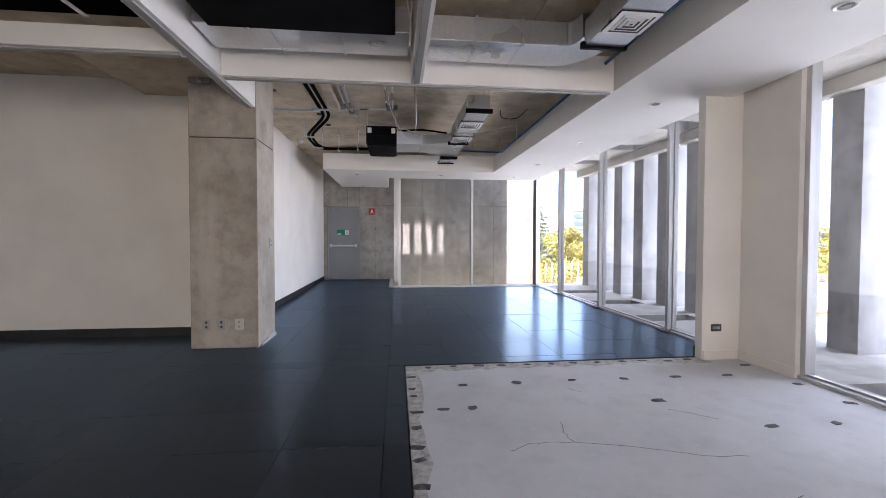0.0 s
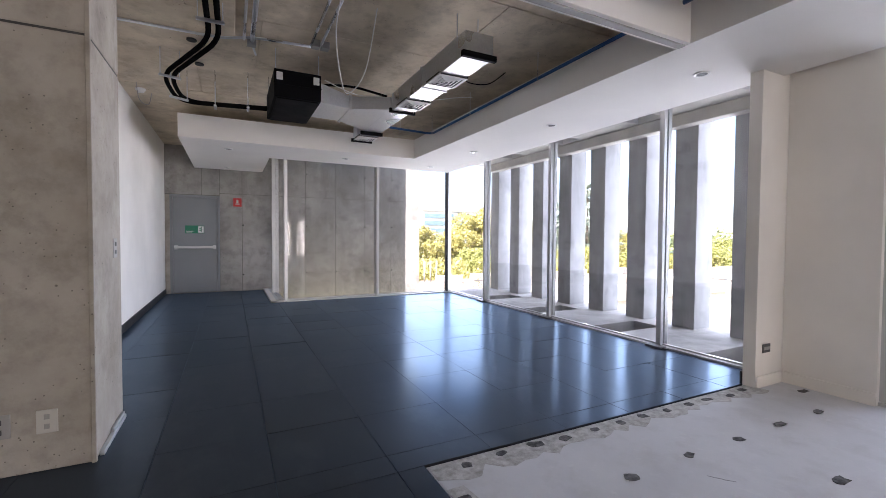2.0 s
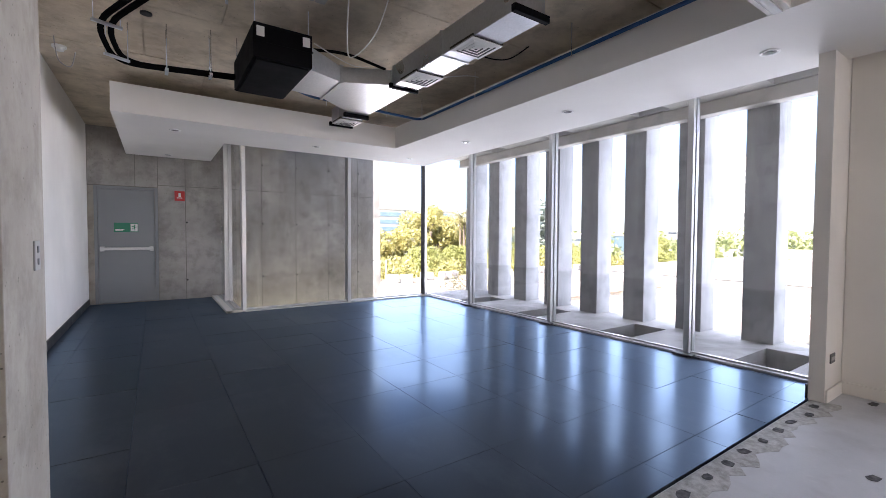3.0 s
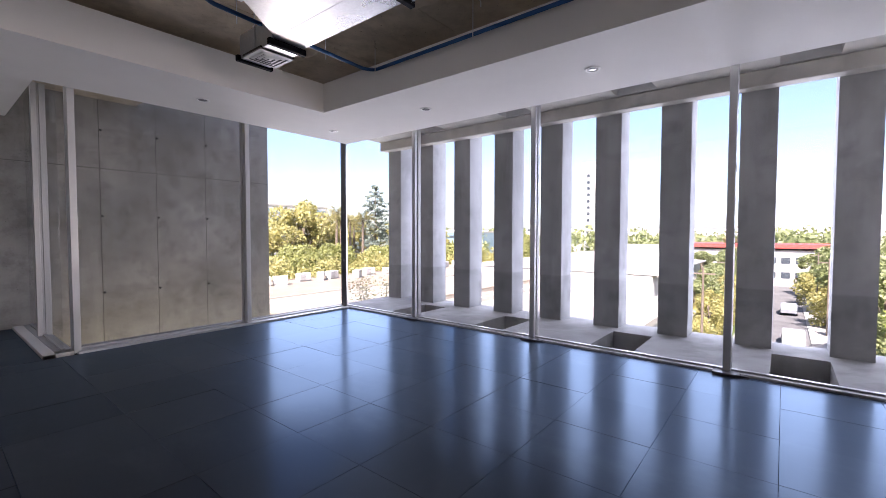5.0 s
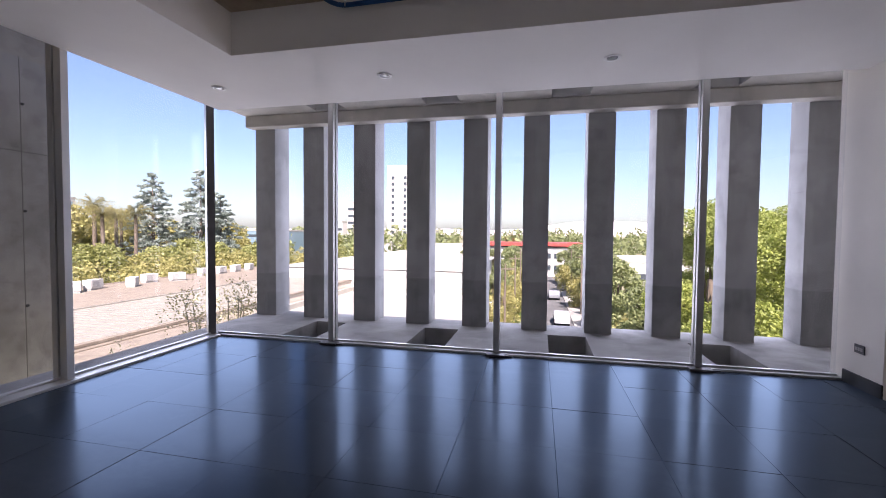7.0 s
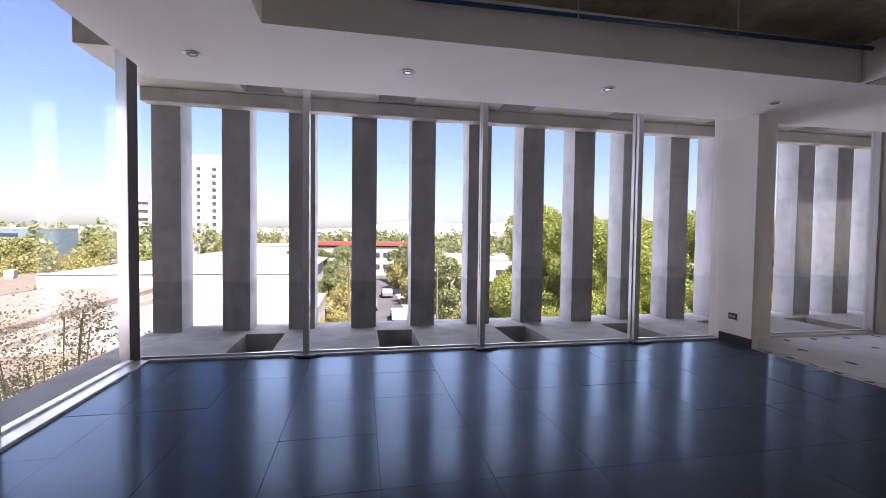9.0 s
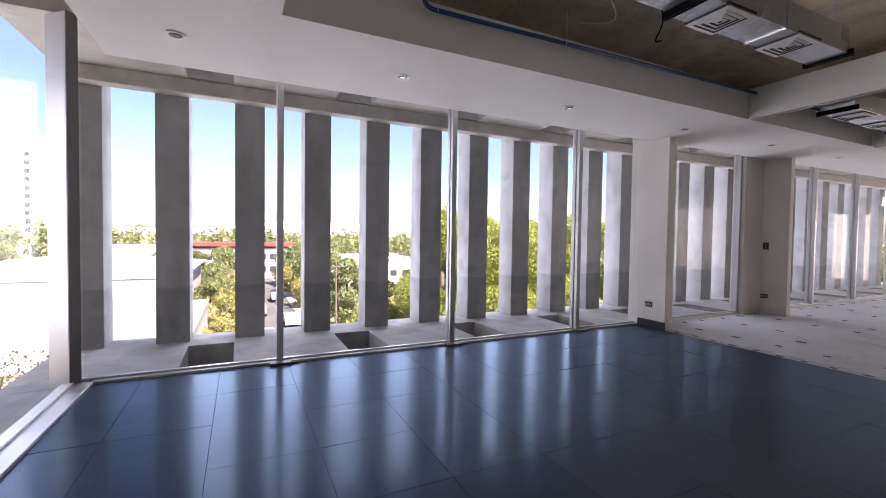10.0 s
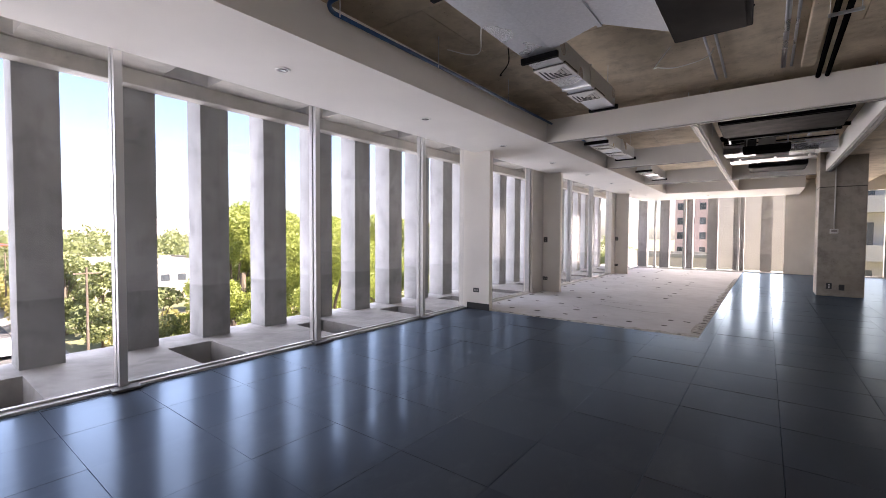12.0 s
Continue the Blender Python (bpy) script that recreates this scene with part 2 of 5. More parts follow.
def mesh(name, bm, material, smooth=False):
    me = bpy.data.meshes.new(name)
    bmesh.ops.recalc_face_normals(bm, faces=bm.faces[:])
    if smooth:
        for f in bm.faces:
            f.smooth = True
    bm.to_mesh(me)
    bm.free()
    me.materials.append(M[material] if isinstance(material, str) else material)
    return me


def part(name, bm, material, parent=None, label="", smooth=False):
    ob = new(name, mesh(name, bm, material, smooth))
    if parent:
        ob.parent = parent
    return tagged(ob, label)


def thing(name, bm, material, label, category, group="", kind=""):
    return tagged(part(name, bm, material), label, category, group, kind)


def empty(name, at, label, category, group="", kind=""):
    ob = new(name)
    ob.matrix_world = Matrix.Translation(at)
    return tagged(ob, label, category, group, kind)


def setting(name, bm, material, label, category="wall"):
    return thing(name, bm, material, label, category, kind="structure")


# ---- the plan, in metres ----
GX, GY, GS = 3.57, 10.74, -8.4      # glass lines: east, north, south
SLAB, SOFF, BOXTOP = 3.2, 2.69, 3.03
LEDGE, GLASSTOP = -0.05, 3.02
WEST = -8.0
TW, TL = 0.5985, 0.592                 # floor tile pitch across and along
PITCH, FIN0 = 0.838, 11.055             # facade fins

# ---- floors ----
floor = setting("floor", boxes((WEST, GS, -0.35, 0.006, 4.14, -0.022), (WEST, 4.14, -0.35, GX + 0.08, GY + 0.1, -0.022), (WEST, GY + 0.1, -0.35, -0.1, 12.78, -0.022)), "gap", "raised floor of charcoal tiles with a worn semi-gloss finish", "floor")
patch = setting("floor_patch", boxes((0.010, GS, -0.35, GX + 0.08, 4.136, -0.009)), "screed", "bare whitish screed with glue marks where tiles were lifted", "floor")

# ---- ceiling slab with board marks ----
bm = boxes((WEST, GS - 0.1, SLAB + 0.02, GX + 0.06, GY + 0.04, SLAB + 0.3), (WEST, GY + 0.04, SLAB + 0.02, -0.05, 13.08, SLAB + 0.3))
y = GS
k = 0
while y < 12.98:
    x = WEST - (0.6 if k % 2 else 0.0)
    while x < GX:
        if x > -0.1 and y > GY - 1.2:
            break
        d = 0.0015 * ((k * 7 + int((x + 20) * 3)) % 4)
        box(bm, max(x, WEST) + 0.004, y + 0.004, SLAB + d, min(x + 2.44, GX + 0.04) - 0.004, min(y + 1.22, 12.98) - 0.004, SLAB + 0.03)
        x += 2.44
    y += 1.22
    k += 1
setting("ceiling", bm, "slab", "raw concrete ceiling slab with board joints and stains", "ceiling")

setting("storey_above", boxes((WEST, GS - 0.1, SLAB + 0.304, GX + 0.06, GY + 0.04, 8.0), (WEST, GY + 0.044, SLAB + 0.304, -0.05, 12.78, 8.0)), "fin", "closed concrete storey above the ceiling slab", "storey")

# ---- walls ----
setting("wall_west_room", boxes((-2.32, 5.68, 0.0, -2.2, 12.78, SLAB)), "plaster", "smooth white painted plasterboard wall")
setting("wall_west_hall", boxes((WEST, 5.68, 0.0, -2.324, 5.8, SLAB)), "plaster", "smooth white painted plasterboard wall")
setting("wall_far_west", boxes((WEST - 0.2, GS, -0.3, WEST, 5.68, SLAB)), "plaster", "plain white painted wall closing the hall")
setting("baseboard_room", boxes((-2.2, 5.68, 0.0, -2.186, 12.77, 0.11)), "black_base", "black rubber baseboard on the white wall", "baseboard")
setting("baseboard_hall", boxes((WEST, 5.666, 0.0, -2.36, 5.68, 0.11)), "black_base", "black rubber baseboard on the white wall", "baseboard")


def panels(wall, plane, x0, x1, xs, zs, gap=0.0045, proud=0.008, skip=None):
    """Shuttering panels cast proud of a wall that faces -y."""
    xs, zs = [x0] + [x for x in xs if x0 < x < x1] + [x1], zs
    for a, b in zip(xs, xs[1:]):
        for c, d in zip(zs, zs[1:]):
            if skip and skip(a, b, c, d):
                continue
            part("joint_line", boxes((a - 0.012, plane - 0.006, c, a + 0.012, plane - 0.001, d), (a, plane - 0.006, c - 0.012, b, plane - 0.001, c + 0.012)), "wall_joint", wall)
            part("panel", boxes((a + gap, plane - proud, c + gap, b - gap, plane + 0.02, d - gap), bevel=0.003), "concrete_n", wall)


wall_n = setting("wall_north", boxes((-3.4, 12.792, -6.0, -2.11, 13.18, SLAB), (-2.11, 12.792, 2.14, -1.16, 13.18, SLAB), (-1.16, 12.792, -6.0, 3.30, 13.18, 9.0), (-2.11, 13.08, -0.3, -1.16, 13.18, 2.14), (-2.11, 12.792, -6.0, -1.16, 13.18, -0.02)), "concrete", "fair-faced concrete wall with shuttering joints and tie holes")
JX = [-1.51, -0.71, 0.0, 0.69, 1.41, 2.15, 2.88]
panels(wall_n, 12.792, -2.2, -1.16, [-1.51], [2.15, SLAB])
panels(wall_n, 12.792, -1.16, 3.30, JX[1:], [-1.0, 2.2, 3.3])
for x in JX[1:]:
    for z in (0.37, 1.5, 2.76):
        part("tie_hole", tube(bmesh.new(), [(x + 0.02, 12.774, z), (x + 0.02, 12.79, z)], 0.017, 10), "joint", wall_n)

wing = setting("wall_wing", boxes((1.6, 16.88, -6.0, 5.47, 17.25, 9.0), bevel=0.006), "concrete_n", "pale concrete wall of the next wing, beyond the fair-faced wall")
for x, z in ((4.6, 0.37), (4.6, 1.5), (4.6, 2.76), (4.75, 1.5), (5.2, 0.37), (5.2, 2.76)):
    part("tie_hole", tube(bmesh.new(), [(x, 16.872, z), (x, 16.884, z)], 0.017, 10), "joint", wing)

# ---- door in the north wall ----
door = empty("door_1", (-1.635, 12.78, 0), "grey steel fire door with a push bar, closed", "door", kind="structure")
part("door_frame", boxes((-2.11, 12.765, 0, -2.06, 12.88, 2.14), (-1.21, 12.765, 0, -1.16, 12.88, 2.14), (-2.06, 12.765, 2.09, -1.21, 12.88, 2.14), bevel=0.004), "grey_door", door).matrix_parent_inverse = Matrix.Translation((1.635, -12.78, 0))
leaf = part("door_leaf", boxes((-2.057, 12.79, 0.01, -1.213, 12.84, 2.087), bevel=0.004), "grey_door", door)
leaf.matrix_parent_inverse = Matrix.Translation((1.635, -12.78, 0))
bm = boxes((-2.03, 12.71, 0.975, -1.24, 12.745, 1.025), bevel=0.008)
box(bm, -2.03, 12.74, 0.955, -1.97, 12.79, 1.045, 0.006)
box(bm, -1.30, 12.73, 0.955, -1.24, 12.79, 1.045, 0.006)
part("push_bar", bm, "alu", leaf, "satin metal push bar")


def sign(name, x0, x1, z0, z1, material, label, bars, parent_y=12.778):
    s = thing(name, boxes((x0, parent_y - 0.004, z0, x1, parent_y, z1)), material, label, "sign")
    for b in bars:
        part("mark", b, "white_film", s)
    return s


def running_man(x, z, h, y):
    """A plain pictogram: slanted bars for a figure in a doorway."""
    bm = boxes((x - 0.02 * h, y - 0.002, z + 0.78 * h, x + 0.12 * h, y, z + 0.92 * h))
    box(bm, x - 0.06 * h, y - 0.002, z + 0.40 * h, x + 0.10 * h, y, z + 0.74 * h)
    box(bm, x - 0.30 * h, y - 0.002, z + 0.60 * h, x - 0.06 * h, y, z + 0.68 * h)
    box(bm, x + 0.10 * h, y - 0.002, z + 0.52 * h, x + 0.28 * h, y, z + 0.60 * h)
    box(bm, x + 0.02 * h, y - 0.002, z + 0.08 * h, x + 0.10 * h, y, z + 0.40 * h)
    box(bm, x - 0.26 * h, y - 0.002, z + 0.26 * h, x + 0.0 * h, y, z + 0.36 * h)
    return bm


sy = 12.789
es = sign("exit_sign", -1.83, -1.47, 1.305, 1.475, "green", "green emergency exit sign with a white pictogram on the door", [boxes((-1.585, sy - 0.0065, 1.32, -1.48, sy - 0.004, 1.46)), boxes((-1.81, sy - 0.0065, 1.345, -1.68, sy - 0.004, 1.357), (-1.81, sy - 0.0065, 1.325, -1.70, sy - 0.004, 1.335))], sy)
part("pictogram", running_man(-1.53, 1.325, 0.13, sy - 0.007), "green", es)
rs = sign("fire_sign", -0.89, -0.72, 1.92, 2.11, "red", "small red fire equipment sign on the concrete wall", [boxes((-0.85, 12.7715, 1.97, -0.76, 12.774, 1.985), (-0.825, 12.7715, 1.995, -0.785, 12.774, 2.07))])

# ---- columns ----
def column(x0, x1, y0, y1, label):
    c = empty("concrete_column", ((x0 + x1) / 2, (y0 + y1) / 2, 0), label, "column", kind="")
    back = Matrix.Translation((-(x0 + x1) / 2, -(y0 + y1) / 2, 0))
    for a, b in ((0.0, 2.345), (2.353, SLAB)):
        part("shaft", boxes((x0, y0, a, x1, y1, b), bevel=0.012), "concrete", c).matrix_parent_inverse = back
    part("joint_band", boxes((x0 + 0.006, y0 + 0.006, 2.33, x1 - 0.006, y1 - 0.006, 2.37)), "joint", c).matrix_parent_inverse = back
    return c


col_1 = column(-2.35, -1.63, 4.98, 5.665, "square fair-faced concrete column with chipped corners")
part("corner_bead", boxes((-1.645, 4.972, 0.0, -1.622, 4.995, 2.70), bevel=0.003), "concrete", col_1).matrix_parent_inverse = Matrix.Translation((1.99, -5.3225, 0))
col_2 = column(-2.3, -1.54, -2.75, -2.02, "square fair-faced concrete column with a conduit")


def wall_box(x, y, z, face, plate, socket, label, w=0.09, h=0.125):
    """A flush electrical plate with its sockets; face is the way it looks."""
    s = empty("wall_socket", (0, 0, 0), label, "socket", "electrical plates")
    bm = boxes((-w / 2, -0.008, -h / 2, w / 2, 0.0, h / 2), bevel=0.003)
    part("plate", bm, plate, s)
    if w > h:
        rows = ((-0.03, 0), (0.0, 0), (0.03, 0))
    else:
        rows = ((0, -0.026), (0, 0.026))
    for dx, dz in rows:
        part("outlet", boxes((dx - 0.012, -0.011, dz - 0.014, dx + 0.012, -0.007, dz + 0.014), bevel=0.002), socket, s)
    s.matrix_world = pose(x, y, z, 0, 0, face)
    return s


wall_box(-2.18, 4.98, 0.27, 0, "grey_plastic", "dark_plastic", "grey metal socket box set in the concrete column")
wall_box(-2.02, 4.98, 0.27, 0, "grey_plastic", "dark_plastic", "grey metal socket box set in the concrete column")
wall_box(-1.83, 4.98, 0.27, 0, "pale_plate", "grey_plastic", "pale double wall socket on the concrete column")
wall_box(-1.63, 5.48, 1.18, 90, "grey_plastic", "dark_plastic", "grey light switch on the concrete column")
wall_box(-1.75, -2.02, 0.22, 180, "dark_plastic", "white_plastic", "dark wall socket low on the concrete column")
wall_box(-1.95, -2.02, 0.20, 180, "dark_plastic", "dark_plastic", "dark wall socket low on the concrete column")
th = empty("thermostat", (-1.80, -2.02, 1.40), "small white thermostat with a conduit on the concrete column", "thermostat")
part("case", boxes((-0.07, 0.0, -0.05, 0.07, 0.03, 0.05), bevel=0.006), "white_plastic", th)
part("screen", boxes((-0.045, 0.03, -0.015, 0.045, 0.034, 0.03)), "grey_plastic", th)
part("conduit", tube(bmesh.new(), [(0.0, 0.015, 0.05), (0.0, 0.015, 1.7)], 0.012), "white_plastic", th)

# ---- dropped plasterboard ceilings ----
setting("soffit", prism([(2.06, GS), (3.37, GS), (3.37, 10.47), (-0.3, 10.47), (-0.3, 12.43), (-1.62, 12.43), (-1.62, 9.25), (2.06, 9.25)], SOFF, BOXTOP), "soffit", "white plasterboard perimeter soffit, dropped below the slab", "soffit")
setting("soffit_south", boxes((-1.5, GS, SOFF, 2.056, -5.5, BOXTOP)), "soffit", "white plasterboard soffit along the far windows", "soffit")


def header(name, x0, y0, x1, y1, z0=SOFF, z1=BOXTOP):
    h = setting(name, boxes((x0, y0, z0, x1, y1, z1), bevel=0.003), "soffit", "white plasterboard bulkhead framing a ceiling bay", "bulkhead")
    a, b = ((x0 + x1) / 2, (y0 + y1) / 2)
    if x1 - x0 > y1 - y0:
        part("track", boxes((x0 + 0.01, b - 0.025, z0 - 0.012, x1 - 0.01, b + 0.025, z0 + 0.002)), "grey_plastic", h, "grey partition track")
    else:
        part("track", boxes((a - 0.025, y0 + 0.01, z0 - 0.012, a + 0.025, y1 - 0.01, z0 + 0.002)), "grey_plastic", h, "grey partition track")
    return h


header("bulkhead_1", -1.63, 4.03, 2.056, 4.15)
header("bulkhead_2", -1.75, -2.02, -1.634, 4.97)
header("bulkhead_3", 0.06, -2.376, 0.17, 4.026)
header("bulkhead_4", 0.174, 0.95, 2.056, 1.07)
header("bulkhead_6", -1.51, -2.5, 2.056, -2.38)
header("bulkhead_7", 0.06, -5.496, 0.17, -2.504)
header("bulkhead_8", WEST, 3.56, -1.754, 3.68, SOFF, SOFF + 0.17)
setting("beam_west", boxes((-3.15, GS, 3.0, -1.9, 5.66, SLAB + 0.01)), "slab", "flat concrete beam under the slab", "beam")

# ---- piers between the east windows ----
def pier(name, y0, y1, stub, x0=3.055):
    """A lined pier: a stub wall that stands into the room at y = stub, and the lining behind it."""
    p = setting(name, boxes((x0, stub - 0.05, -0.02, GX + 0.1, stub + 0.05, GLASSTOP)), "plaster", "white plastered pier between tall windows", "pier")
    lo, hi = (y0, stub - 0.054) if stub > (y0 + y1) / 2 else (stub + 0.054, y1)
    part("lining", boxes((3.47, lo, -0.02, GX + 0.1, hi, GLASSTOP)), "plaster", p)
    part("skirting", boxes((3.455, lo + 0.003, -0.02, 3.468, hi - 0.003, 0.09), bevel=0.003), "plaster", p)
    return p


p1 = pier("pier_1", 3.42, 4.15, 4.1)
part("black_skirting", boxes((3.045, 4.152, 0.0, GX - 0.08, 4.166, 0.11)), "black_base", p1, "black rubber baseboard")
part("white_skirting", boxes((3.065, 4.034, -0.02, 3.45, 4.048, 0.09), bevel=0.003), "plaster", p1)
p2 = pier("pier_2", 0.97, 1.62, 1.02)
p3 = pier("pier_3", -5.2, -4.4, -4.9)
wall_box(3.21, 4.05, 0.32, 0, "dark_plastic", "grey_plastic", "dark triple wall socket on the white pier", 0.115, 0.075)
wall_box(3.31, 4.15, 0.33, 180, "dark_plastic", "grey_plastic", "dark triple wall socket on the white pier", 0.115, 0.075)
wall_box(3.40, 1.07, 1.18, 180, "dark_plastic", "grey_plastic", "dark light switch on the white pier")
wall_box(3.40, 1.07, 0.29, 180, "dark_plastic", "grey_plastic", "dark triple wall socket on the white pier", 0.115, 0.075)
wall_box(3.42, -4.85, 1.18, 180, "dark_plastic", "grey_plastic", "dark light switch on the white pier")
wall_box(3.42, -4.85, 0.28, 180, "dark_plastic", "grey_plastic", "dark triple wall socket on the white pier", 0.115, 0.075)

# ---- glazing ----


def glazing_x(name, x, y0, y1, posts, label, feet=True):
    """A wall of glass along y, with posts at the given places."""
    w = empty(name, (0, 0, 0), label, "window", kind="structure")
    part("window_sill", boxes((x - 0.075, y0, -0.012, x + 0.075, y1, 0.022), (x - 0.02, y0, 0.022, x + 0.02, y1, 0.04), bevel=0.004), "alu", w, "satin aluminium floor track")
    ys = sorted([y0] + list(posts) + [y1])
    for a, b in zip(ys, ys[1:]):
        pane = part("pane", boxes((x - 0.006, a + 0.01, 0.03, x + 0.006, b - 0.01, GLASSTOP + 0.03)), "glass", w)
        pane.visible_shadow = False
    for y in posts:
        part("mullion", boxes((x - 0.06, y - 0.03, 0.0, x - 0.012, y + 0.03, GLASSTOP), (x + 0.012, y - 0.03, 0.0, x + 0.07, y + 0.03, GLASSTOP), (x - 0.012, y - 0.014, 0.0, x + 0.012, y + 0.014, GLASSTOP), bevel=0.003), "alu", w)
        if feet:
            part("foot_plate", boxes((x - 0.15, y - 0.10, 0.004, x - 0.05, y + 0.10, 0.026), (x - 0.12, y - 0.17, 0.004, x - 0.10, y + 0.05, 0.018), bevel=0.003), "alu_dark", w, "dark metal foot plate")
    return w


def glazing_y(name, y, x0, x1, posts, label, mat="alu", deep=0.075):
    w = empty(name, (0, 0, 0), label, "window", kind="structure")
    part("window_sill", boxes((x0, y - deep, -0.012, x1, y + 0.075, 0.022), (x0, y - 0.02, 0.022, x1, y + 0.02, 0.04), bevel=0.004), "alu", w, "satin aluminium floor track")
    xs = sorted([x0] + list(posts) + [x1])
    for a, b in zip(xs, xs[1:]):
        pane = part("pane", boxes((a + 0.01, y - 0.006, 0.03, b - 0.01, y + 0.006, GLASSTOP + 0.03)), "glass", w)
        pane.visible_shadow = False
    for x in posts:
        part("mullion", boxes((x - 0.03, y - 0.085, 0.0, x + 0.03, y - 0.012, GLASSTOP), (x - 0.03, y + 0.012, 0.0, x + 0.03, y + 0.07, GLASSTOP), (x - 0.014, y - 0.012, 0.0, x + 0.014, y + 0.012, GLASSTOP), bevel=0.003), mat, w)
    return w


glazing_x("window_1", GX, 4.16, GY - 0.05, [5.31, 7.24, 9.14], "floor-to-ceiling frameless glass wall with slim aluminium posts")
w2 = glazing_x("window_2", GX, 1.62, 3.42, [], "tall fixed window pane in a slim aluminium frame", False)
part("jamb", boxes((GX - 0.05, 3.37, 0.022, GX + 0.05, 3.42, GLASSTOP)), "alu", w2)
part("jamb", boxes((GX - 0.05, 1.62, 0.022, GX + 0.05, 1.67, GLASSTOP)), "alu", w2)
glazing_x("window_3", GX, -4.4, 0.96, [-0.85, -2.6], "floor-to-ceiling glass wall with slim aluminium posts", False)
glazing_x("window_4", GX, GS, -5.2, [], "floor-to-ceiling glass at the building corner", False)
w5 = glazing_y("window_5", GY, 0.0, GX - 0.03, [0.0, 1.83], "floor-to-ceiling frameless glass wall with slim aluminium posts", "alu", 0.14)
glazing_y("window_6", GS, -1.14, GX - 0.03, [2.9, 1.85, 0.15], "floor-to-ceiling glass wall at the far end")
corner = empty("window_post", (GX - 0.085, GY - 0.03, 0), "slim blade-shaped corner post of the glass wall", "post", kind="structure")
corner.rotation_euler = (0, 0, radians(47))
part("blade", boxes((0.012, -0.042, 0.0, 0.25, 0.042, GLASSTOP), bevel=0.003), "alu", corner)
part("inner_edge", boxes((0.0, -0.042, 0.0, 0.01, 0.042, GLASSTOP)), "alu_dark", corner, "dark inner edge")
w7 = glazing_x("window_7", -0.09, GY + 0.085, 12.77, [11.85], "glass return beside the fire door", False)
part("deep_sill", boxes((-0.27, GY - 0.09, -0.012, -0.17, 12.77, 0.028), (-0.27, GY - 0.09, -0.012, -0.03, GY - 0.08, 0.028), bevel=0.004), "plaster", w7)
setting("wall_south", boxes((-2.5, GS - 0.1, 0.0, -1.14, GS, SLAB), (WEST, GS - 0.1, 0.0, -6.2, GS, SLAB), (-6.2, GS - 0.1, 2.75, -2.5, GS, SLAB), (-6.2, GS - 0.1, -0.3, -2.5, GS, 0.0)), "plaster", "plain cream wall beside the far windows")
glazing_y("window_8", GS - 0.05, -6.2, -2.5, [-3.6, -4.9], "glass window beyond the concrete column")

# ---- concrete facade: ledge, fins and lintel ----
N_FIN = 24
pits = [(FIN0 - PITCH * (2 * i + 1.5)) for i in range(12)]
PX0, PX1, PL = 3.9, 4.8, 0.24
FX0, FX1 = 5.03, 5.41


def holed(z0, z1, y_end, y_start, outer):
    """The ledge: a slab along the facade with a row of square openings."""
    bm = boxes((GX + 0.08, y_end, z0, PX0, y_start, z1), (PX1, y_end, z0, outer, y_start, z1))
    y = y_start
    for c in pits:
        if c - PL > y_end:
            box(bm, PX0, c + PL, z0, PX1, y, z1)
            y = c - PL
    box(bm, PX0, y_end, z0, PX1, y, z1)
    return bm


S_END, N_END = GS - 1.9, 11.29
ledge = setting("ledge_lower", holed(-0.40, LEDGE, S_END, N_END, FX1 + 0.02), "ledge", "pale concrete ledge outside the glass with square recesses", "ledge")
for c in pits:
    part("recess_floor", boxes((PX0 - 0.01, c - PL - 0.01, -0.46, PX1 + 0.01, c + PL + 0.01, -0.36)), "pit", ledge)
part("north_strip", boxes((0.0, GY + 0.08, -0.40, GX + 0.076, N_END, LEDGE)), "ledge", ledge)
part("south_strip", boxes((-2.5, S_END, -0.40, GX + 0.076, GS - 0.08, LEDGE)), "ledge", ledge)
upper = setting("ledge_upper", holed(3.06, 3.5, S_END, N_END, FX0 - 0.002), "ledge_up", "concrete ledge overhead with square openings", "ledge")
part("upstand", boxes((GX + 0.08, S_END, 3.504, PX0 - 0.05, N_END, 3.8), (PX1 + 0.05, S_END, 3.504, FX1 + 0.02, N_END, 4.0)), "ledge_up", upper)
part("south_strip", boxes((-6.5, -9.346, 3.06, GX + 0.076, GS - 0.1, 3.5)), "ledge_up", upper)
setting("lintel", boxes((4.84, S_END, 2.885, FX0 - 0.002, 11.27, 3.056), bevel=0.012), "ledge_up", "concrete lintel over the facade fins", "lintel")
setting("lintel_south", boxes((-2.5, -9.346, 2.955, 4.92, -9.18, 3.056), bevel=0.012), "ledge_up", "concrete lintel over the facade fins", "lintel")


fin = empty("facade_fin", (FX0, FIN0, 0), "upright grey concrete fin with pour lines, outside the glass", "fin", "concrete fins of the facade")
part("core", boxes((0.008, -0.164, LEDGE, FX1 - FX0 - 0.008, 0.164, 3.5)), "fin_joint", fin)
for z0, z1, m_, nm in ((LEDGE, 0.62, "fin_low", "lower_pour"), (0.6205, 1.82, "fin", "middle_pour"), (1.8215, 3.502, "fin", "upper_pour")):
    part(nm, boxes((0, -0.172, z0, FX1 - FX0, 0.172, z1)), m_, fin)
for i in range(1, N_FIN):
    copy_thing(fin, pose(FX0, FIN0 - PITCH * i, 0))
for i in range(8):
    copy_thing(fin, pose(3.57 - 0.845 * i, -9.35, 0, 0, 0, -90))

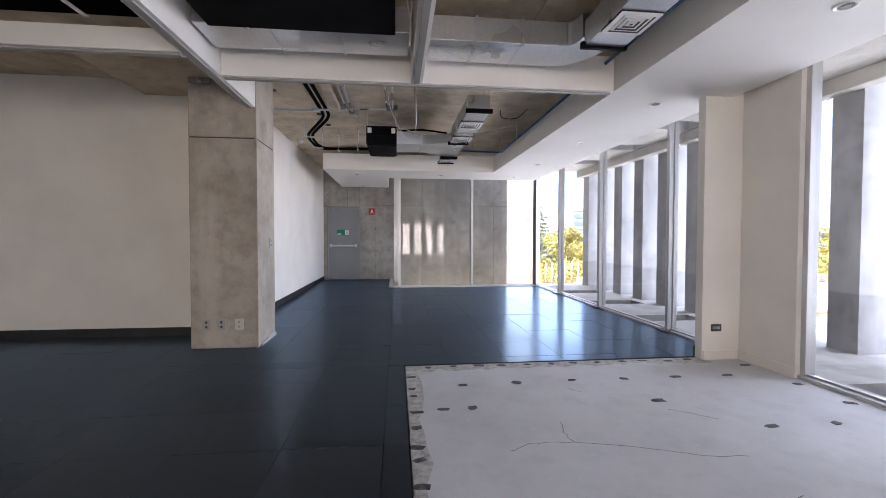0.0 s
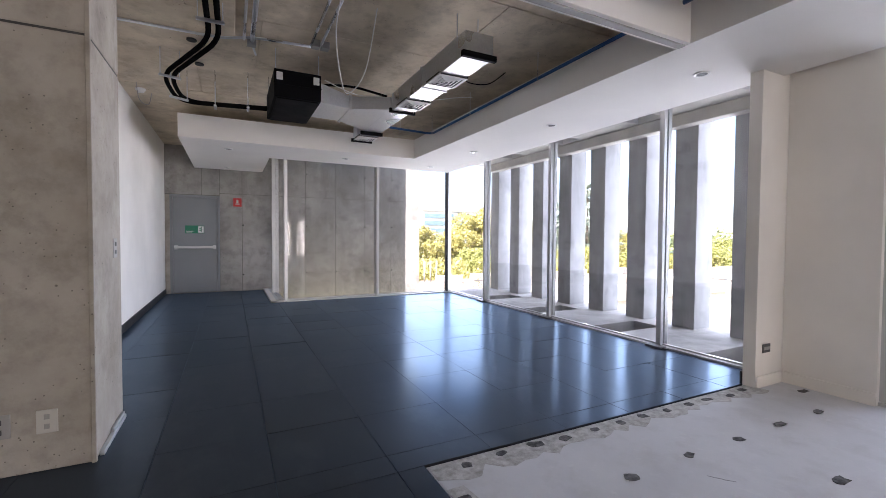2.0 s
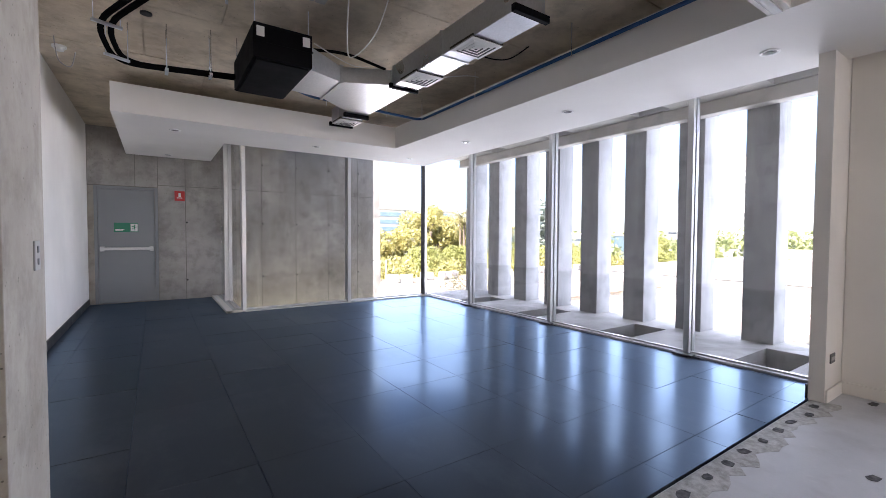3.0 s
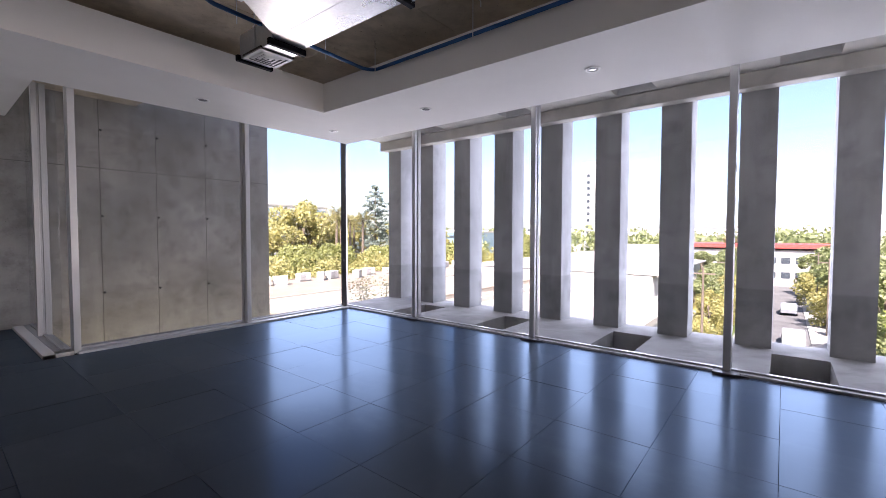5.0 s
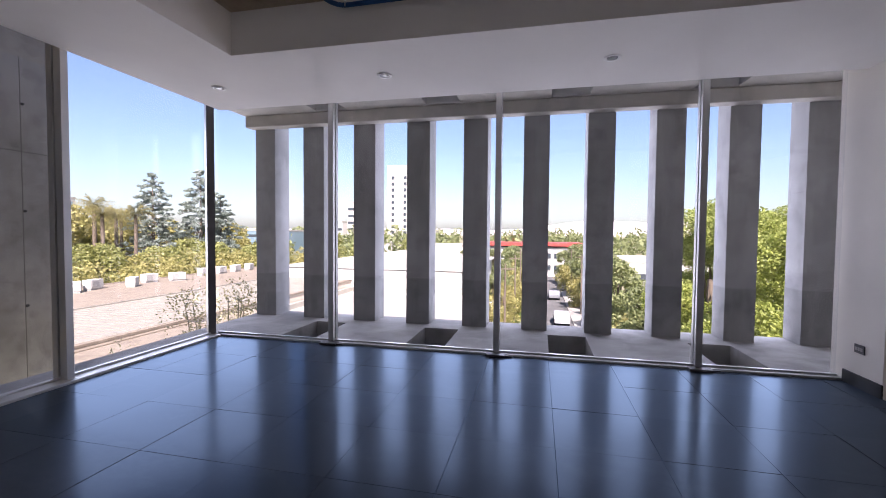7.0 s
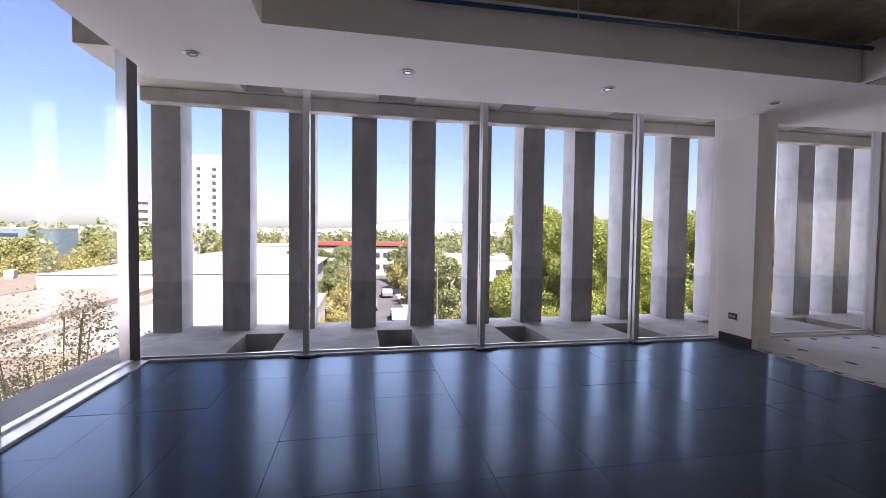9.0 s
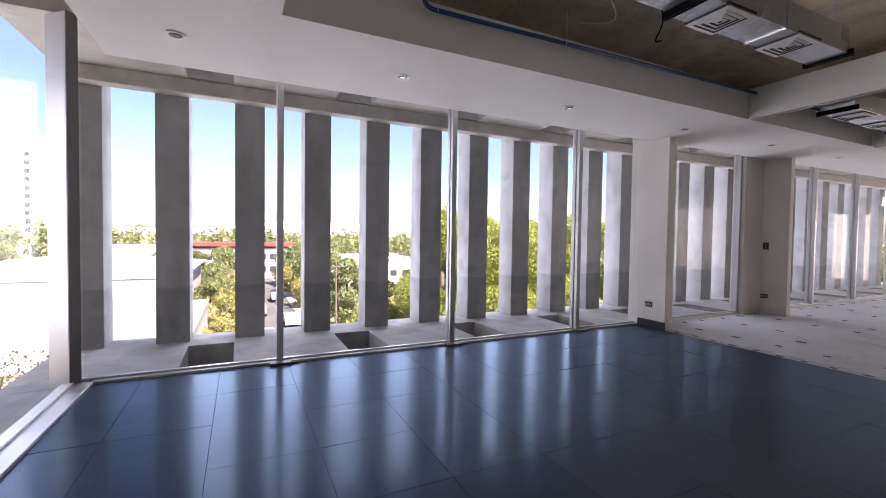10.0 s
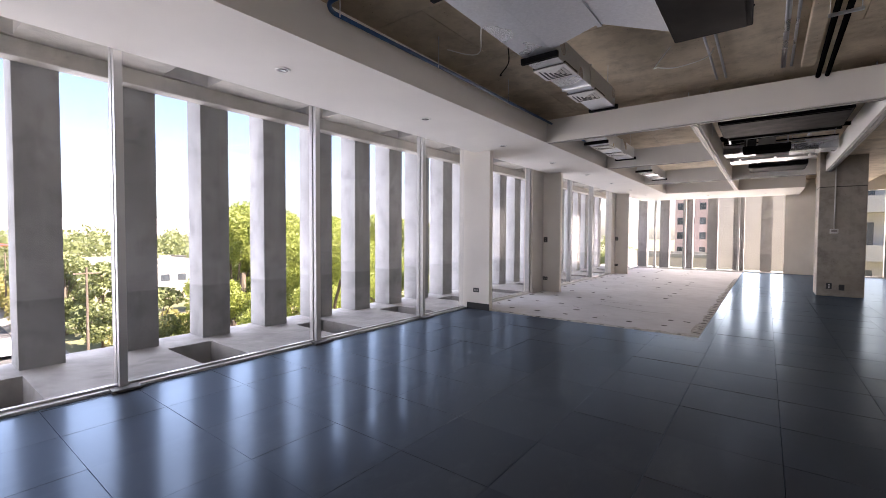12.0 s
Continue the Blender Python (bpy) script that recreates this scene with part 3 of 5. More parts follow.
# ---- recessed spotlights ----
def spotlight(x, y):
    s = empty("spotlight", (x, y, SOFF), "round recessed ceiling spotlight with a pale ring, unlit", "spotlight", "recessed spotlights")
    bm = bmesh.new()
    rings = []
    for r, z in ((0.068, 0.002), (0.066, -0.008), (0.050, -0.008), (0.042, 0.002), (0.040, 0.012)):
        rings.append([bm.verts.new((r * math.cos(a), r * math.sin(a), z)) for a in (2 * math.pi * k / 24 for k in range(24))])
    for a, b in zip(rings, rings[1:]):
        for k in range(24):
            bm.faces.new((a[k], a[(k + 1) % 24], b[(k + 1) % 24], b[k]))
    part("ring", bm, "white_plastic", s, smooth=True)
    bm = disc(bmesh.new(), 0, 0, -0.005, 0.043, 0.004)
    part("bowl", bm, "dark_plastic", s)
    part("bulb", disc(bmesh.new(), 0, 0, -0.009, 0.024, 0.005), "lens", s)
    return s


for x, y in ((2.7, 9.91), (2.7, 8.19), (2.7, 6.27), (2.7, 4.35), (2.7, 2.4), (2.7, 0.4), (2.7, -1.6), (2.7, -3.6), (2.7, -5.6), (0.95, 9.85), (-0.97, 9.9), (-1.0, 12.1), (1.0, -7.0), (-0.6, -7.0)):
    spotlight(x, y)

# ---- building services under the slab ----
def fan_coil(x0, x1, y0, y1, z0, z1):
    u = empty("fan_coil_unit", ((x0 + x1) / 2, (y0 + y1) / 2, z0), "black enamelled fan coil unit hung from the slab", "air conditioner")
    dx, dy, h = (x1 - x0) / 2, (y1 - y0) / 2, z1 - z0
    part("casing", boxes((-dx, -dy, 0, dx, dy, h), bevel=0.008), "black", u)
    part("access_panel", boxes((-dx + 0.03, -dy + 0.03, -0.012, dx - 0.03, dy - 0.03, 0.0), bevel=0.003), "black", u)
    part("rim", boxes((-dx - 0.006, -dy - 0.006, h * 0.46, dx + 0.006, -dy + 0.0, h * 0.50)), "black", u)
    for sx in (-1, 1):
        part("hanger_plate", boxes((sx * dx * 0.78 - 0.03, -dy - 0.012, h * 0.60, sx * dx * 0.78 + 0.03, -dy - 0.001, h * 0.88), bevel=0.003), "white_plastic", u, "pale label plate")
        for sy_ in (-1, 1):
            part("hanger_rod", tube(bmesh.new(), [(sx * dx * 0.92, sy_ * dy * 0.9, h - 0.002), (sx * dx * 0.92, sy_ * dy * 0.9, SLAB - z0)], 0.005, 6), "galv", u)
    return u


fan_coil(-0.54, -0.07, 6.72, 7.72, 2.70, 2.98)


def slanted(a, b):
    """A duct piece between two rectangles of four corners each."""
    bm = bmesh.new()
    p, q = [bm.verts.new(c) for c in a], [bm.verts.new(c) for c in b]
    bm.faces.new(p[::-1])
    bm.faces.new(q)
    for i in range(4):
        bm.faces.new((p[i], p[(i + 1) % 4], q[(i + 1) % 4], q[i]))
    return bm


def rect_x(x, y0, y1, z0, z1):
    return ((x, y0, z0), (x, y1, z0), (x, y1, z1), (x, y0, z1))


def diffuser(parent, x, y, z, s=0.15):
    """A square four-way ceiling diffuser of nested frames."""
    d = part("diffuser", boxes((x - s, y - s, z - 0.004, x + s, y + s, z + 0.02)), "dark_plastic", parent)
    for k, r in enumerate((1.0, 0.70, 0.46, 0.22)):
        a, t = s * r, 0.034 if k == 0 else 0.022
        zz = z - 0.008
        bm = bmesh.new()
        o = [bm.verts.new((x + i * a, y + j * a, zz)) for i, j in ((-1, -1), (1, -1), (1, 1), (-1, 1))]
        i_ = [bm.verts.new((x + i * (a - t), y + j * (a - t), zz - 0.005)) for i, j in ((-1, -1), (1, -1), (1, 1), (-1, 1))]
        up = [bm.verts.new((x + i * a, y + j * a, zz + 0.012)) for i, j in ((-1, -1), (1, -1), (1, 1), (-1, 1))]
        for q in range(4):
            bm.faces.new((o[q], o[(q + 1) % 4], i_[(q + 1) % 4], i_[q]))
            bm.faces.new((up[q], up[(q + 1) % 4], o[(q + 1) % 4], o[q]))
        part("vane", bm, "white_plastic", d)
    return d


def duct_run(x0, x1, z, spans, plates, label, caps=True):
    """A low duct along y with end caps and square diffusers."""
    d = empty("air_duct", ((x0 + x1) / 2, spans[0][0], z), label, "duct", "air ducts")
    inv = Matrix.Translation((-(x0 + x1) / 2, -spans[0][0], -z))
    made = []
    for a, b in spans:
        made.append(part("duct_section", boxes((x0, a, z, x1, b, z + 0.2), bevel=0.004), "galv", d))
        if not caps:
            for k in range(1, 3):
                x = x0 + (x1 - x0) * k / 3
                made.append(part("seam", boxes((x - 0.012, a - 0.012, z - 0.010, x + 0.012, b + 0.012, z + 0.207)), "galv", d))
            continue
        made.append(part("seam", boxes((x0 - 0.012, (a + b) / 2 - 0.012, z - 0.008, x1 + 0.012, (a + b) / 2 + 0.012, z + 0.205)), "galv", d))
        for y in (a, b):
            made.append(part("end_cap", boxes((x0 - 0.03, y - 0.02, z - 0.02, x1 + 0.03, y + 0.02, z + 0.03), bevel=0.003), "black", d, "black end cap"))
    for y in (spans[0][0] + 0.2, spans[-1][1] - 0.2):
        for x in (x0 + 0.03, x1 - 0.03):
            made.append(part("hanger_rod", tube(bmesh.new(), [(x, y, z + 0.19), (x, y, SLAB + 0.005)], 0.004, 6), "galv", d))
    for y in plates:
        made.append(diffuser(d, (x0 + x1) / 2, y, z - 0.006))
    for o in made:
        o.matrix_parent_inverse = inv
    return d


duct_run(0.79, 1.06, 2.775, [(5.12, 6.90), (8.15, 8.68)], [5.72, 6.55, 8.45], "galvanised supply duct with square white diffusers under the slab")
link = thing("duct_transition", slanted(rect_x(-0.066, 6.85, 7.5, 2.74, 2.95), rect_x(0.35, 7.15, 7.75, 2.80, 2.95)), "galv", "tapered galvanised duct piece beside the fan coil unit", "duct")
part("branch", slanted(rect_x(0.352, 7.15, 7.75, 2.80, 2.95), rect_x(0.79, 6.95, 8.1, 2.80, 2.95)), "galv", link)
part("branch", boxes((0.79, 6.93, 2.80, 1.06, 8.12, 2.95), bevel=0.004), "galv", link)
part("flange", boxes((0.335, 7.13, 2.785, 0.365, 7.77, 2.965)), "galv", link)


def pipe(name, pts, r, material, label, category="pipe", bend=0.1, group=""):
    return thing(name, tube(bmesh.new(), rounded(pts, bend), r), material, label, category, group)


pipe("water_pipe", [(-0.06, 8.0, 2.97), (0.4, 8.3, 2.97), (1.90, 8.33, 2.94), (1.97, 8.25, 2.93), (1.97, 4.17, 2.96)], 0.017, "blue", "blue plastic water pipe along the soffit edge", bend=0.05)
for i, dx in enumerate((0.0, 0.075)):
    pipe("refrigerant_pipe", [(-1.12 + dx, 4.2, 3.0), (-1.10 + dx, 6.35, 3.0), (-1.58 + dx * 0.9, 7.4, 2.95), (-1.50 + dx * 0.8, 8.06 - dx * 0.5, 2.87), (-0.545, 7.68 - dx * 0.7, 2.81)], 0.022, "foam", "black insulated refrigerant pipe hung below the slab", bend=0.25, group="refrigerant pipes")
pipe("refrigerant_pipe", [(-0.07, 7.0, 2.97), (0.3, 6.9, 2.99), (0.75, 6.98, 2.96)], 0.014, "foam", "thin black insulated pipe beside the duct", bend=0.2)


def hanger(x, y, z, w=0.2, turn=0):
    h = empty("pipe_hanger", (x, y, z), "threaded-rod trapeze hanger holding pipes", "hanger", "pipe hangers")
    part("rail", boxes((-w / 2, -0.014, -0.02, w / 2, 0.014, 0.0)), "galv", h)
    for s in (-1, 1):
        part("rod", tube(bmesh.new(), [(s * w * 0.44, 0, -0.01), (s * w * 0.44, 0, SLAB - z)], 0.004, 6), "galv", h)
    h.matrix_world = pose(x, y, z, 0, 0, turn)
    return h


hanger(-1.08, 5.9, 2.97)
hanger(-1.50, 7.3, 2.925, turn=20)
hanger(-1.47, 7.85, 2.86, turn=30)
for x in (-1.1, -0.75):
    hanger(x, 7.80 - 0.28 * (x + 1.1), 2.80, 0.16, 90)


def rod(x, y, z):
    thing("threaded_rod", tube(bmesh.new(), [(x, y, z), (x, y, SLAB)], 0.004, 6), "galv", "thin threaded rod hanging from the slab", "rod", "threaded rods")


for x, y in ((1.93, 8.2), (1.93, 7.0), (1.93, 5.6), (1.45, 8.36), (0.6, 8.33)):
    rod(x, y, 2.90)
for x in (-0.82, -0.74, -0.22, -0.13):
    pipe("conduit", [(x, 4.2, 3.165), (x, 6.45 if x > -0.5 else 6.62, 3.165)], 0.013, "galv", "galvanised electrical conduit fixed to the slab", "conduit", group="conduits")
pipe("conduit", [(-2.18, 6.72, 3.17), (-1.0, 6.70, 3.17), (-0.75, 6.55, 3.17), (-0.2, 6.50, 3.17)], 0.013, "galv", "galvanised electrical conduit fixed to the slab", "conduit", 0.12, "conduits")
pipe("conduit", [(-0.76, 4.2, 3.165), (-0.76, 6.62, 3.165), (-0.70, 6.95, 3.165)], 0.011, "galv", "galvanised electrical conduit fixed to the slab", "conduit", group="conduits")
setting("slab_rib", boxes((-1.02, 4.2, 3.12, -0.9, 6.5, 3.202), bevel=0.01), "slab", "shallow concrete rib under the slab", "rib")
for x, y in ((-0.18, 6.42), (-0.09, 6.42), (-0.75, 6.66)):
    thing("junction_box", boxes((x - 0.04, y - 0.04, 3.13, x + 0.04, y + 0.04, SLAB), bevel=0.005), "grey_plastic", "small grey junction box under the slab", "junction box", "junction boxes")
for x, y in ((-1.28, 6.95), (-1.25, 7.6), (-1.7, 5.9)):
    thing("slab_opening", disc(bmesh.new(), x, y, SLAB - 0.012, 0.045, 0.014), "joint", "small dark sleeve hole in the slab", "hole", "sleeve holes")


def cable(pts, label, material="white_plastic", r=0.005):
    pts = [Vector(p) for p in pts]
    out = []
    for i in range(len(pts) - 1):
        p0, p1, p2, p3 = pts[max(i - 1, 0)], pts[i], pts[i + 1], pts[min(i + 2, len(pts) - 1)]
        for s in range(8):
            f = s / 8
            out.append(0.5 * ((2 * p1) + (p2 - p0) * f + (2 * p0 - 5 * p1 + 4 * p2 - p3) * f * f + (3 * p1 - p0 - 3 * p2 + p3) * f ** 3))
    thing("loose_cable", tube(bmesh.new(), out + [pts[-1]], r, 6), material, label, "cable", "loose cables")


cable([(-0.18, 5.2, 3.17), (-0.16, 5.6, 2.95), (0.0, 6.1, 2.74), (0.12, 6.3, 2.70), (0.2, 6.0, 2.82), (0.16, 5.5, 3.17)], "white cable hanging in a loop from the slab")
cable([(0.0, 6.9, 3.0), (0.4, 7.0, 2.93), (0.75, 7.05, 2.98), (1.2, 7.3, 3.05), (1.6, 6.8, 3.02), (1.9, 6.9, 3.1)], "thin white cable lying over the duct")
cable([(1.5, 6.4, 3.19), (1.52, 6.35, 3.06), (1.7, 6.2, 3.02), (1.8, 6.0, 3.1)], "black cable end hanging from the slab", "foam", 0.006)
cable([(-2.0, 8.6, 3.19), (-1.98, 8.7, 3.0), (-1.9, 8.8, 2.98), (-1.85, 8.7, 3.1)], "short cable loop under the slab", "grey_plastic", 0.005)
sd = empty("smoke_detector", (-2.0, 8.9, SLAB), "round white smoke detector on the slab", "smoke detector")
part("base", disc(bmesh.new(), 0, 0, -0.02, 0.06, 0.02), "white_plastic", sd)
part("sensor", disc(bmesh.new(), 0, 0, -0.05, 0.035, 0.03, 20, 0.05), "white_plastic", sd)

# services in the bays over the lifted floor and the hall
fan_coil(-1.45, -0.08, 2.35, 3.35, 2.80, 3.1)
duct_run(-1.60, 0.03, 2.86, [(3.42, 3.86)], [], "galvanised main duct crossing the ceiling bay", False)
duct_run(0.20, 1.36, 2.86, [(3.5, 3.92)], [], "galvanised main duct crossing the ceiling bay", False)
duct_run(1.42, 1.74, 2.775, [(1.5, 3.3)], [2.9, 2.15], "galvanised supply duct with square white diffusers under the slab")
duct_run(1.50, 1.80, 2.775, [(-2.2, -0.4)], [-0.8, -1.6], "galvanised supply duct with square white diffusers under the slab")
duct_run(-1.4, 0.0, 2.84, [(-1.0, -0.5)], [], "galvanised main duct crossing the ceiling bay", False)
fan_coil(-1.3, -0.3, -2.1, -1.2, 2.78, 3.08)
plenum = thing("air_plenum", boxes((-1.42, 1.80, 2.86, -0.12, 2.34, 3.08), bevel=0.015), "foam", "black insulated plenum box behind the fan coil unit", "duct")
part("edge_strip", boxes((-1.43, 1.795, 2.85, -0.11, 1.815, 2.875)), "grey_plastic", plenum, "grey edge strip")
for x in (-1.3, -0.3):
    part("hanger_rod", tube(bmesh.new(), [(x, 2.0, 3.07), (x, 2.0, SLAB + 0.005)], 0.005, 6), "galv", plenum)
vb = empty("valve_box", (-0.62, 1.03, 2.74), "grey control box on a black insulated tray under the slab", "control box")
part("case", boxes((-0.12, -0.11, 0.1, 0.12, 0.11, 0.36), bevel=0.015), "grey_plastic", vb)
part("tray", boxes((-0.32, -0.2, 0.0, 0.34, 0.2, 0.1), bevel=0.02), "foam", vb, "black insulated tray")
part("motor", boxes((0.15, -0.1, 0.1, 0.32, 0.1, 0.26), bevel=0.03), "dark_plastic", vb)
for sx_ in (-0.34, 0.36):
    part("flange", boxes((sx_ - 0.02, -0.03, 0.03, sx_ + 0.02, 0.03, 0.08), bevel=0.004), "galv", vb)
for sx_ in (-0.28, 0.28):
    for sy_ in (-0.16, 0.16):
        part("hanger_rod", tube(bmesh.new(), [(sx_, sy_, 0.09), (sx_, sy_, SLAB - 2.735)], 0.005, 6), "galv", vb)
duct_run(-1.58, -0.95, 2.80, [(0.05, 0.52)], [], "short galvanised duct with foil-taped seams in the ceiling bay", False)
duct_run(-0.45, 0.04, 2.82, [(0.2, 0.62)], [], "short galvanised duct with foil-taped seams in the ceiling bay", False)
for i in range(3):
    pipe("refrigerant_pipe", [(-1.6, 1.62 - 0.14 * i, 2.96 + 0.03 * i), (-0.9, 1.60 - 0.14 * i, 2.96 + 0.03 * i), (-0.35, 1.45 - 0.12 * i, 2.98), (0.03, 1.45 - 0.12 * i, 2.98)], 0.028, "foam", "black insulated refrigerant pipe hung below the slab", bend=0.15, group="refrigerant pipes")
for i in range(2):
    pipe("drain_pipe", [(-1.6, 0.02 - 0.12 * i, 2.83 + 0.02 * i), (0.03, 0.02 - 0.12 * i, 2.83 + 0.02 * i)], 0.016, "white_plastic", "slim white drain pipe on hangers", group="drain pipes")
for x in (-1.25, -0.75, -0.2):
    hanger(x, -0.04, 2.81, 0.3, 90)
hanger(-1.15, 1.45, 2.93, 0.5, 90)
hanger(-0.1, 1.32, 2.94, 0.42, 90)
for i, y in enumerate((0.86, 0.72, 0.60)):
    pipe("conduit", [(-1.55, y, 2.95 - 0.02 * i), (0.02, y, 2.95 - 0.02 * i)], 0.012 + 0.004 * i, "galv" if i else "foam", "slim conduit crossing the ceiling bay", group="conduits")
for y in (1.2, -0.62):
    pipe("refrigerant_pipe", [(-1.55, y, 3.0), (-0.5, y, 2.98), (-0.2, y - 0.25, 2.98), (0.02, y - 0.25, 2.98)], 0.03, "foam", "black insulated refrigerant pipe hung below the slab", bend=0.15, group="refrigerant pipes")
cable([(-0.03, 3.2, 3.15), (0.0, 3.1, 2.95), (0.02, 2.9, 2.72), (0.03, 2.85, 2.80)], "thin white cable hanging in the ceiling bay")
pipe("water_pipe", [(1.97, 4.03, 2.96), (1.97, 1.07, 2.96)], 0.017, "blue", "blue plastic water pipe along the soffit edge")
for i in range(2):
    pipe("refrigerant_pipe", [(-5.5, 3.2 + 0.12 * i, 3.0), (-3.6, 3.2 + 0.12 * i, 2.98), (-3.35, 2.9, 2.98), (-3.35 + 0.12 * i, 1.0, 2.98)], 0.05, "foam", "thick black insulated pipe in the hall ceiling", bend=0.2, group="refrigerant pipes")
lamp = empty("emergency_lamp", (-2.2, 4.94, 2.95), "small twin grey emergency lamp above the column", "lamp")
part("head", boxes((-0.11, -0.03, -0.03, -0.02, 0.035, 0.03), bevel=0.006), "grey_plastic", lamp)
part("head", boxes((0.02, -0.03, -0.03, 0.11, 0.035, 0.03), bevel=0.006), "grey_plastic", lamp)
part("bar", boxes((-0.03, 0.0, -0.01, 0.03, 0.035, 0.01)), "white_plastic", lamp)
duct = thing("insulated_duct", boxes((WEST + 0.02, 3.02, 2.90, -1.76, 3.50, 3.19), bevel=0.02), "foam", "black insulated main duct in the hall ceiling", "duct")
for i in range(5):
    part("strap", boxes((-2.4 - 1.2 * i, 3.01, 2.895, -2.36 - 1.2 * i, 3.51, 3.198)), "galv", duct)
bm = bmesh.new()
prev = None
for k in range(11):
    a = math.pi / 2 * k / 10
    ring = [bm.verts.new(c) for c in ((1.362 + 0.38 * math.sin(a), 3.34 + 0.58 * math.cos(a), 2.862), (1.362 + 0.38 * math.sin(a), 3.34 + 0.58 * math.cos(a), 3.058), (1.362 + 0.06 * math.sin(a), 3.34 + 0.16 * math.cos(a), 3.058), (1.362 + 0.06 * math.sin(a), 3.34 + 0.16 * math.cos(a), 2.862))]
    if prev:
        for q in range(4):
            bm.faces.new((prev[q], ring[q], ring[(q + 1) % 4], prev[(q + 1) % 4]))
    prev = ring
thing("duct_elbow", bm, "galv", "galvanised duct elbow with a rounded outer side", "duct")
thing("loose_trim", boxes((-1.628, 5.05, 0.0, -1.603, 5.62, 0.028), (-1.625, 5.30, 0.029, -1.608, 5.60, 0.055), bevel=0.004), "alu", "loose pale trim strip left at the column foot", "trim strip")

# ---- outdoors ----
GROUND = -9.5
n = Nodes("dry_lawn_and_soil")
col = n.ramp(n.noise(0.05, 6, 0.65), (0.35, (0.10, 0.13, 0.045)), (0.5, (0.22, 0.19, 0.11)), (0.65, (0.34, 0.29, 0.21)))
M["ground"] = n.done(n.mix(n.value(n.noise(2, 5), 0, 0.4), col, (0.07, 0.09, 0.03)), 0.9)
n = Nodes("worn_asphalt")
M["asphalt"] = n.done(n.ramp(n.noise(0.6, 6, 0.7), (0.3, (0.07, 0.068, 0.066)), (0.7, (0.14, 0.135, 0.13))), 0.9)
M["paving"] = concrete("pale_paving", (0.25, 0.235, 0.21), (0.34, 0.32, 0.29), False)
M["roof_beige"] = concrete("beige_roof_membrane", (0.20, 0.165, 0.125), (0.25, 0.21, 0.16), False)
M["roof_sheet"] = painted("pale_ribbed_roof_sheet", (0.25, 0.23, 0.19), 0.6, 0.08)
M["roof_white"] = painted("white_sheet_roof", (0.33, 0.31, 0.262), 0.6, 0.08)
M["house_white"] = painted("white_render", (0.44, 0.425, 0.39), 0.8, 0.08)
M["house_cream"] = painted("cream_render", (0.58, 0.50, 0.40), 0.8, 0.08)
M["house_pink"] = painted("pink_brick_render", (0.62, 0.47, 0.44), 0.85, 0.1)
M["red_fascia"] = painted("red_fascia_board", (0.42, 0.06, 0.045), 0.5, 0.05)
M["window_dark"] = painted("dark_window_glass", (0.05, 0.06, 0.07), 0.12, 0.1)
M["tower_glass"] = painted("blue_grey_curtain_glass", (0.16, 0.23, 0.27), 0.12, 0.15, 4, 0.05)
M["tyre"] = painted("tyre_rubber", (0.02, 0.02, 0.02), 0.8)
M["car_white"] = painted("white_car_paint", (0.75, 0.75, 0.75), 0.25, 0.02, 60, 0.0)
M["car_grey"] = painted("grey_car_paint", (0.2, 0.21, 0.22), 0.25, 0.02, 60, 0.0)
n = Nodes("bark")
n.bump(n.noise(12, 5, 0.6, (1, 1, 0.2)), 0.6, 0.03)
M["bark"] = n.done(n.ramp(n.noise(6, 5, 0.6, (1, 1, 0.25)), (0.3, (0.09, 0.065, 0.045)), (0.7, (0.2, 0.16, 0.12))), 0.9)
n = Nodes("haze_coloured_hill")
# distance haze over the hills is mixed into this pale pinkish colour
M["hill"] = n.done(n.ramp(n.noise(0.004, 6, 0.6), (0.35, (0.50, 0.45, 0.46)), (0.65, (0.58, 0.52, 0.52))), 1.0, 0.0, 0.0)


def leaf_material(name, dark, light):
    n = Nodes(name)
    col = n.mix(n.island(), dark, light)
    n.put(col, n.p.inputs["Base Color"])
    n.p.inputs["Roughness"].default_value = 0.55
    tl = n.t.nodes.new("ShaderNodeBsdfTranslucent")
    n.put(col, tl.inputs[0])
    mx = n.t.nodes.new("ShaderNodeMixShader")
    mx.inputs[0].default_value = 0.45
    n.put(n.p.outputs[0], mx.inputs[1])
    n.put(tl.outputs[0], mx.inputs[2])
    n.put(mx.outputs[0], n.t.nodes["Material Output"].inputs[0])
    return n.m


M["leaf"] = leaf_material("bright_green_leaves", (0.17, 0.215, 0.04), (0.40, 0.44, 0.11))
# far and roadside leaves: dull green, with haze painted in as a paler tone
M["leaf_dull"] = leaf_material("hazed_dull_green_leaves", (0.15, 0.18, 0.07), (0.32, 0.35, 0.15))
M["leaf_dry"] = leaf_material("dry_straw_leaves", (0.30, 0.27, 0.13), (0.5, 0.46, 0.26))
M["leaf_gold"] = leaf_material("yellowing_leaves", (0.25, 0.235, 0.075), (0.47, 0.43, 0.16))
M["leaf_park"] = leaf_material("pale_park_leaves", (0.19, 0.21, 0.06), (0.38, 0.38, 0.13))
M["leaf_palm"] = leaf_material("dusty_palm_fronds", (0.16, 0.15, 0.05), (0.32, 0.28, 0.12))
# blue-green needles, lightened to carry the distance haze
M["needle"] = leaf_material("hazed_blue_green_needles", (0.19, 0.235, 0.195), (0.33, 0.37, 0.31))

rng = np.random.default_rng(7)


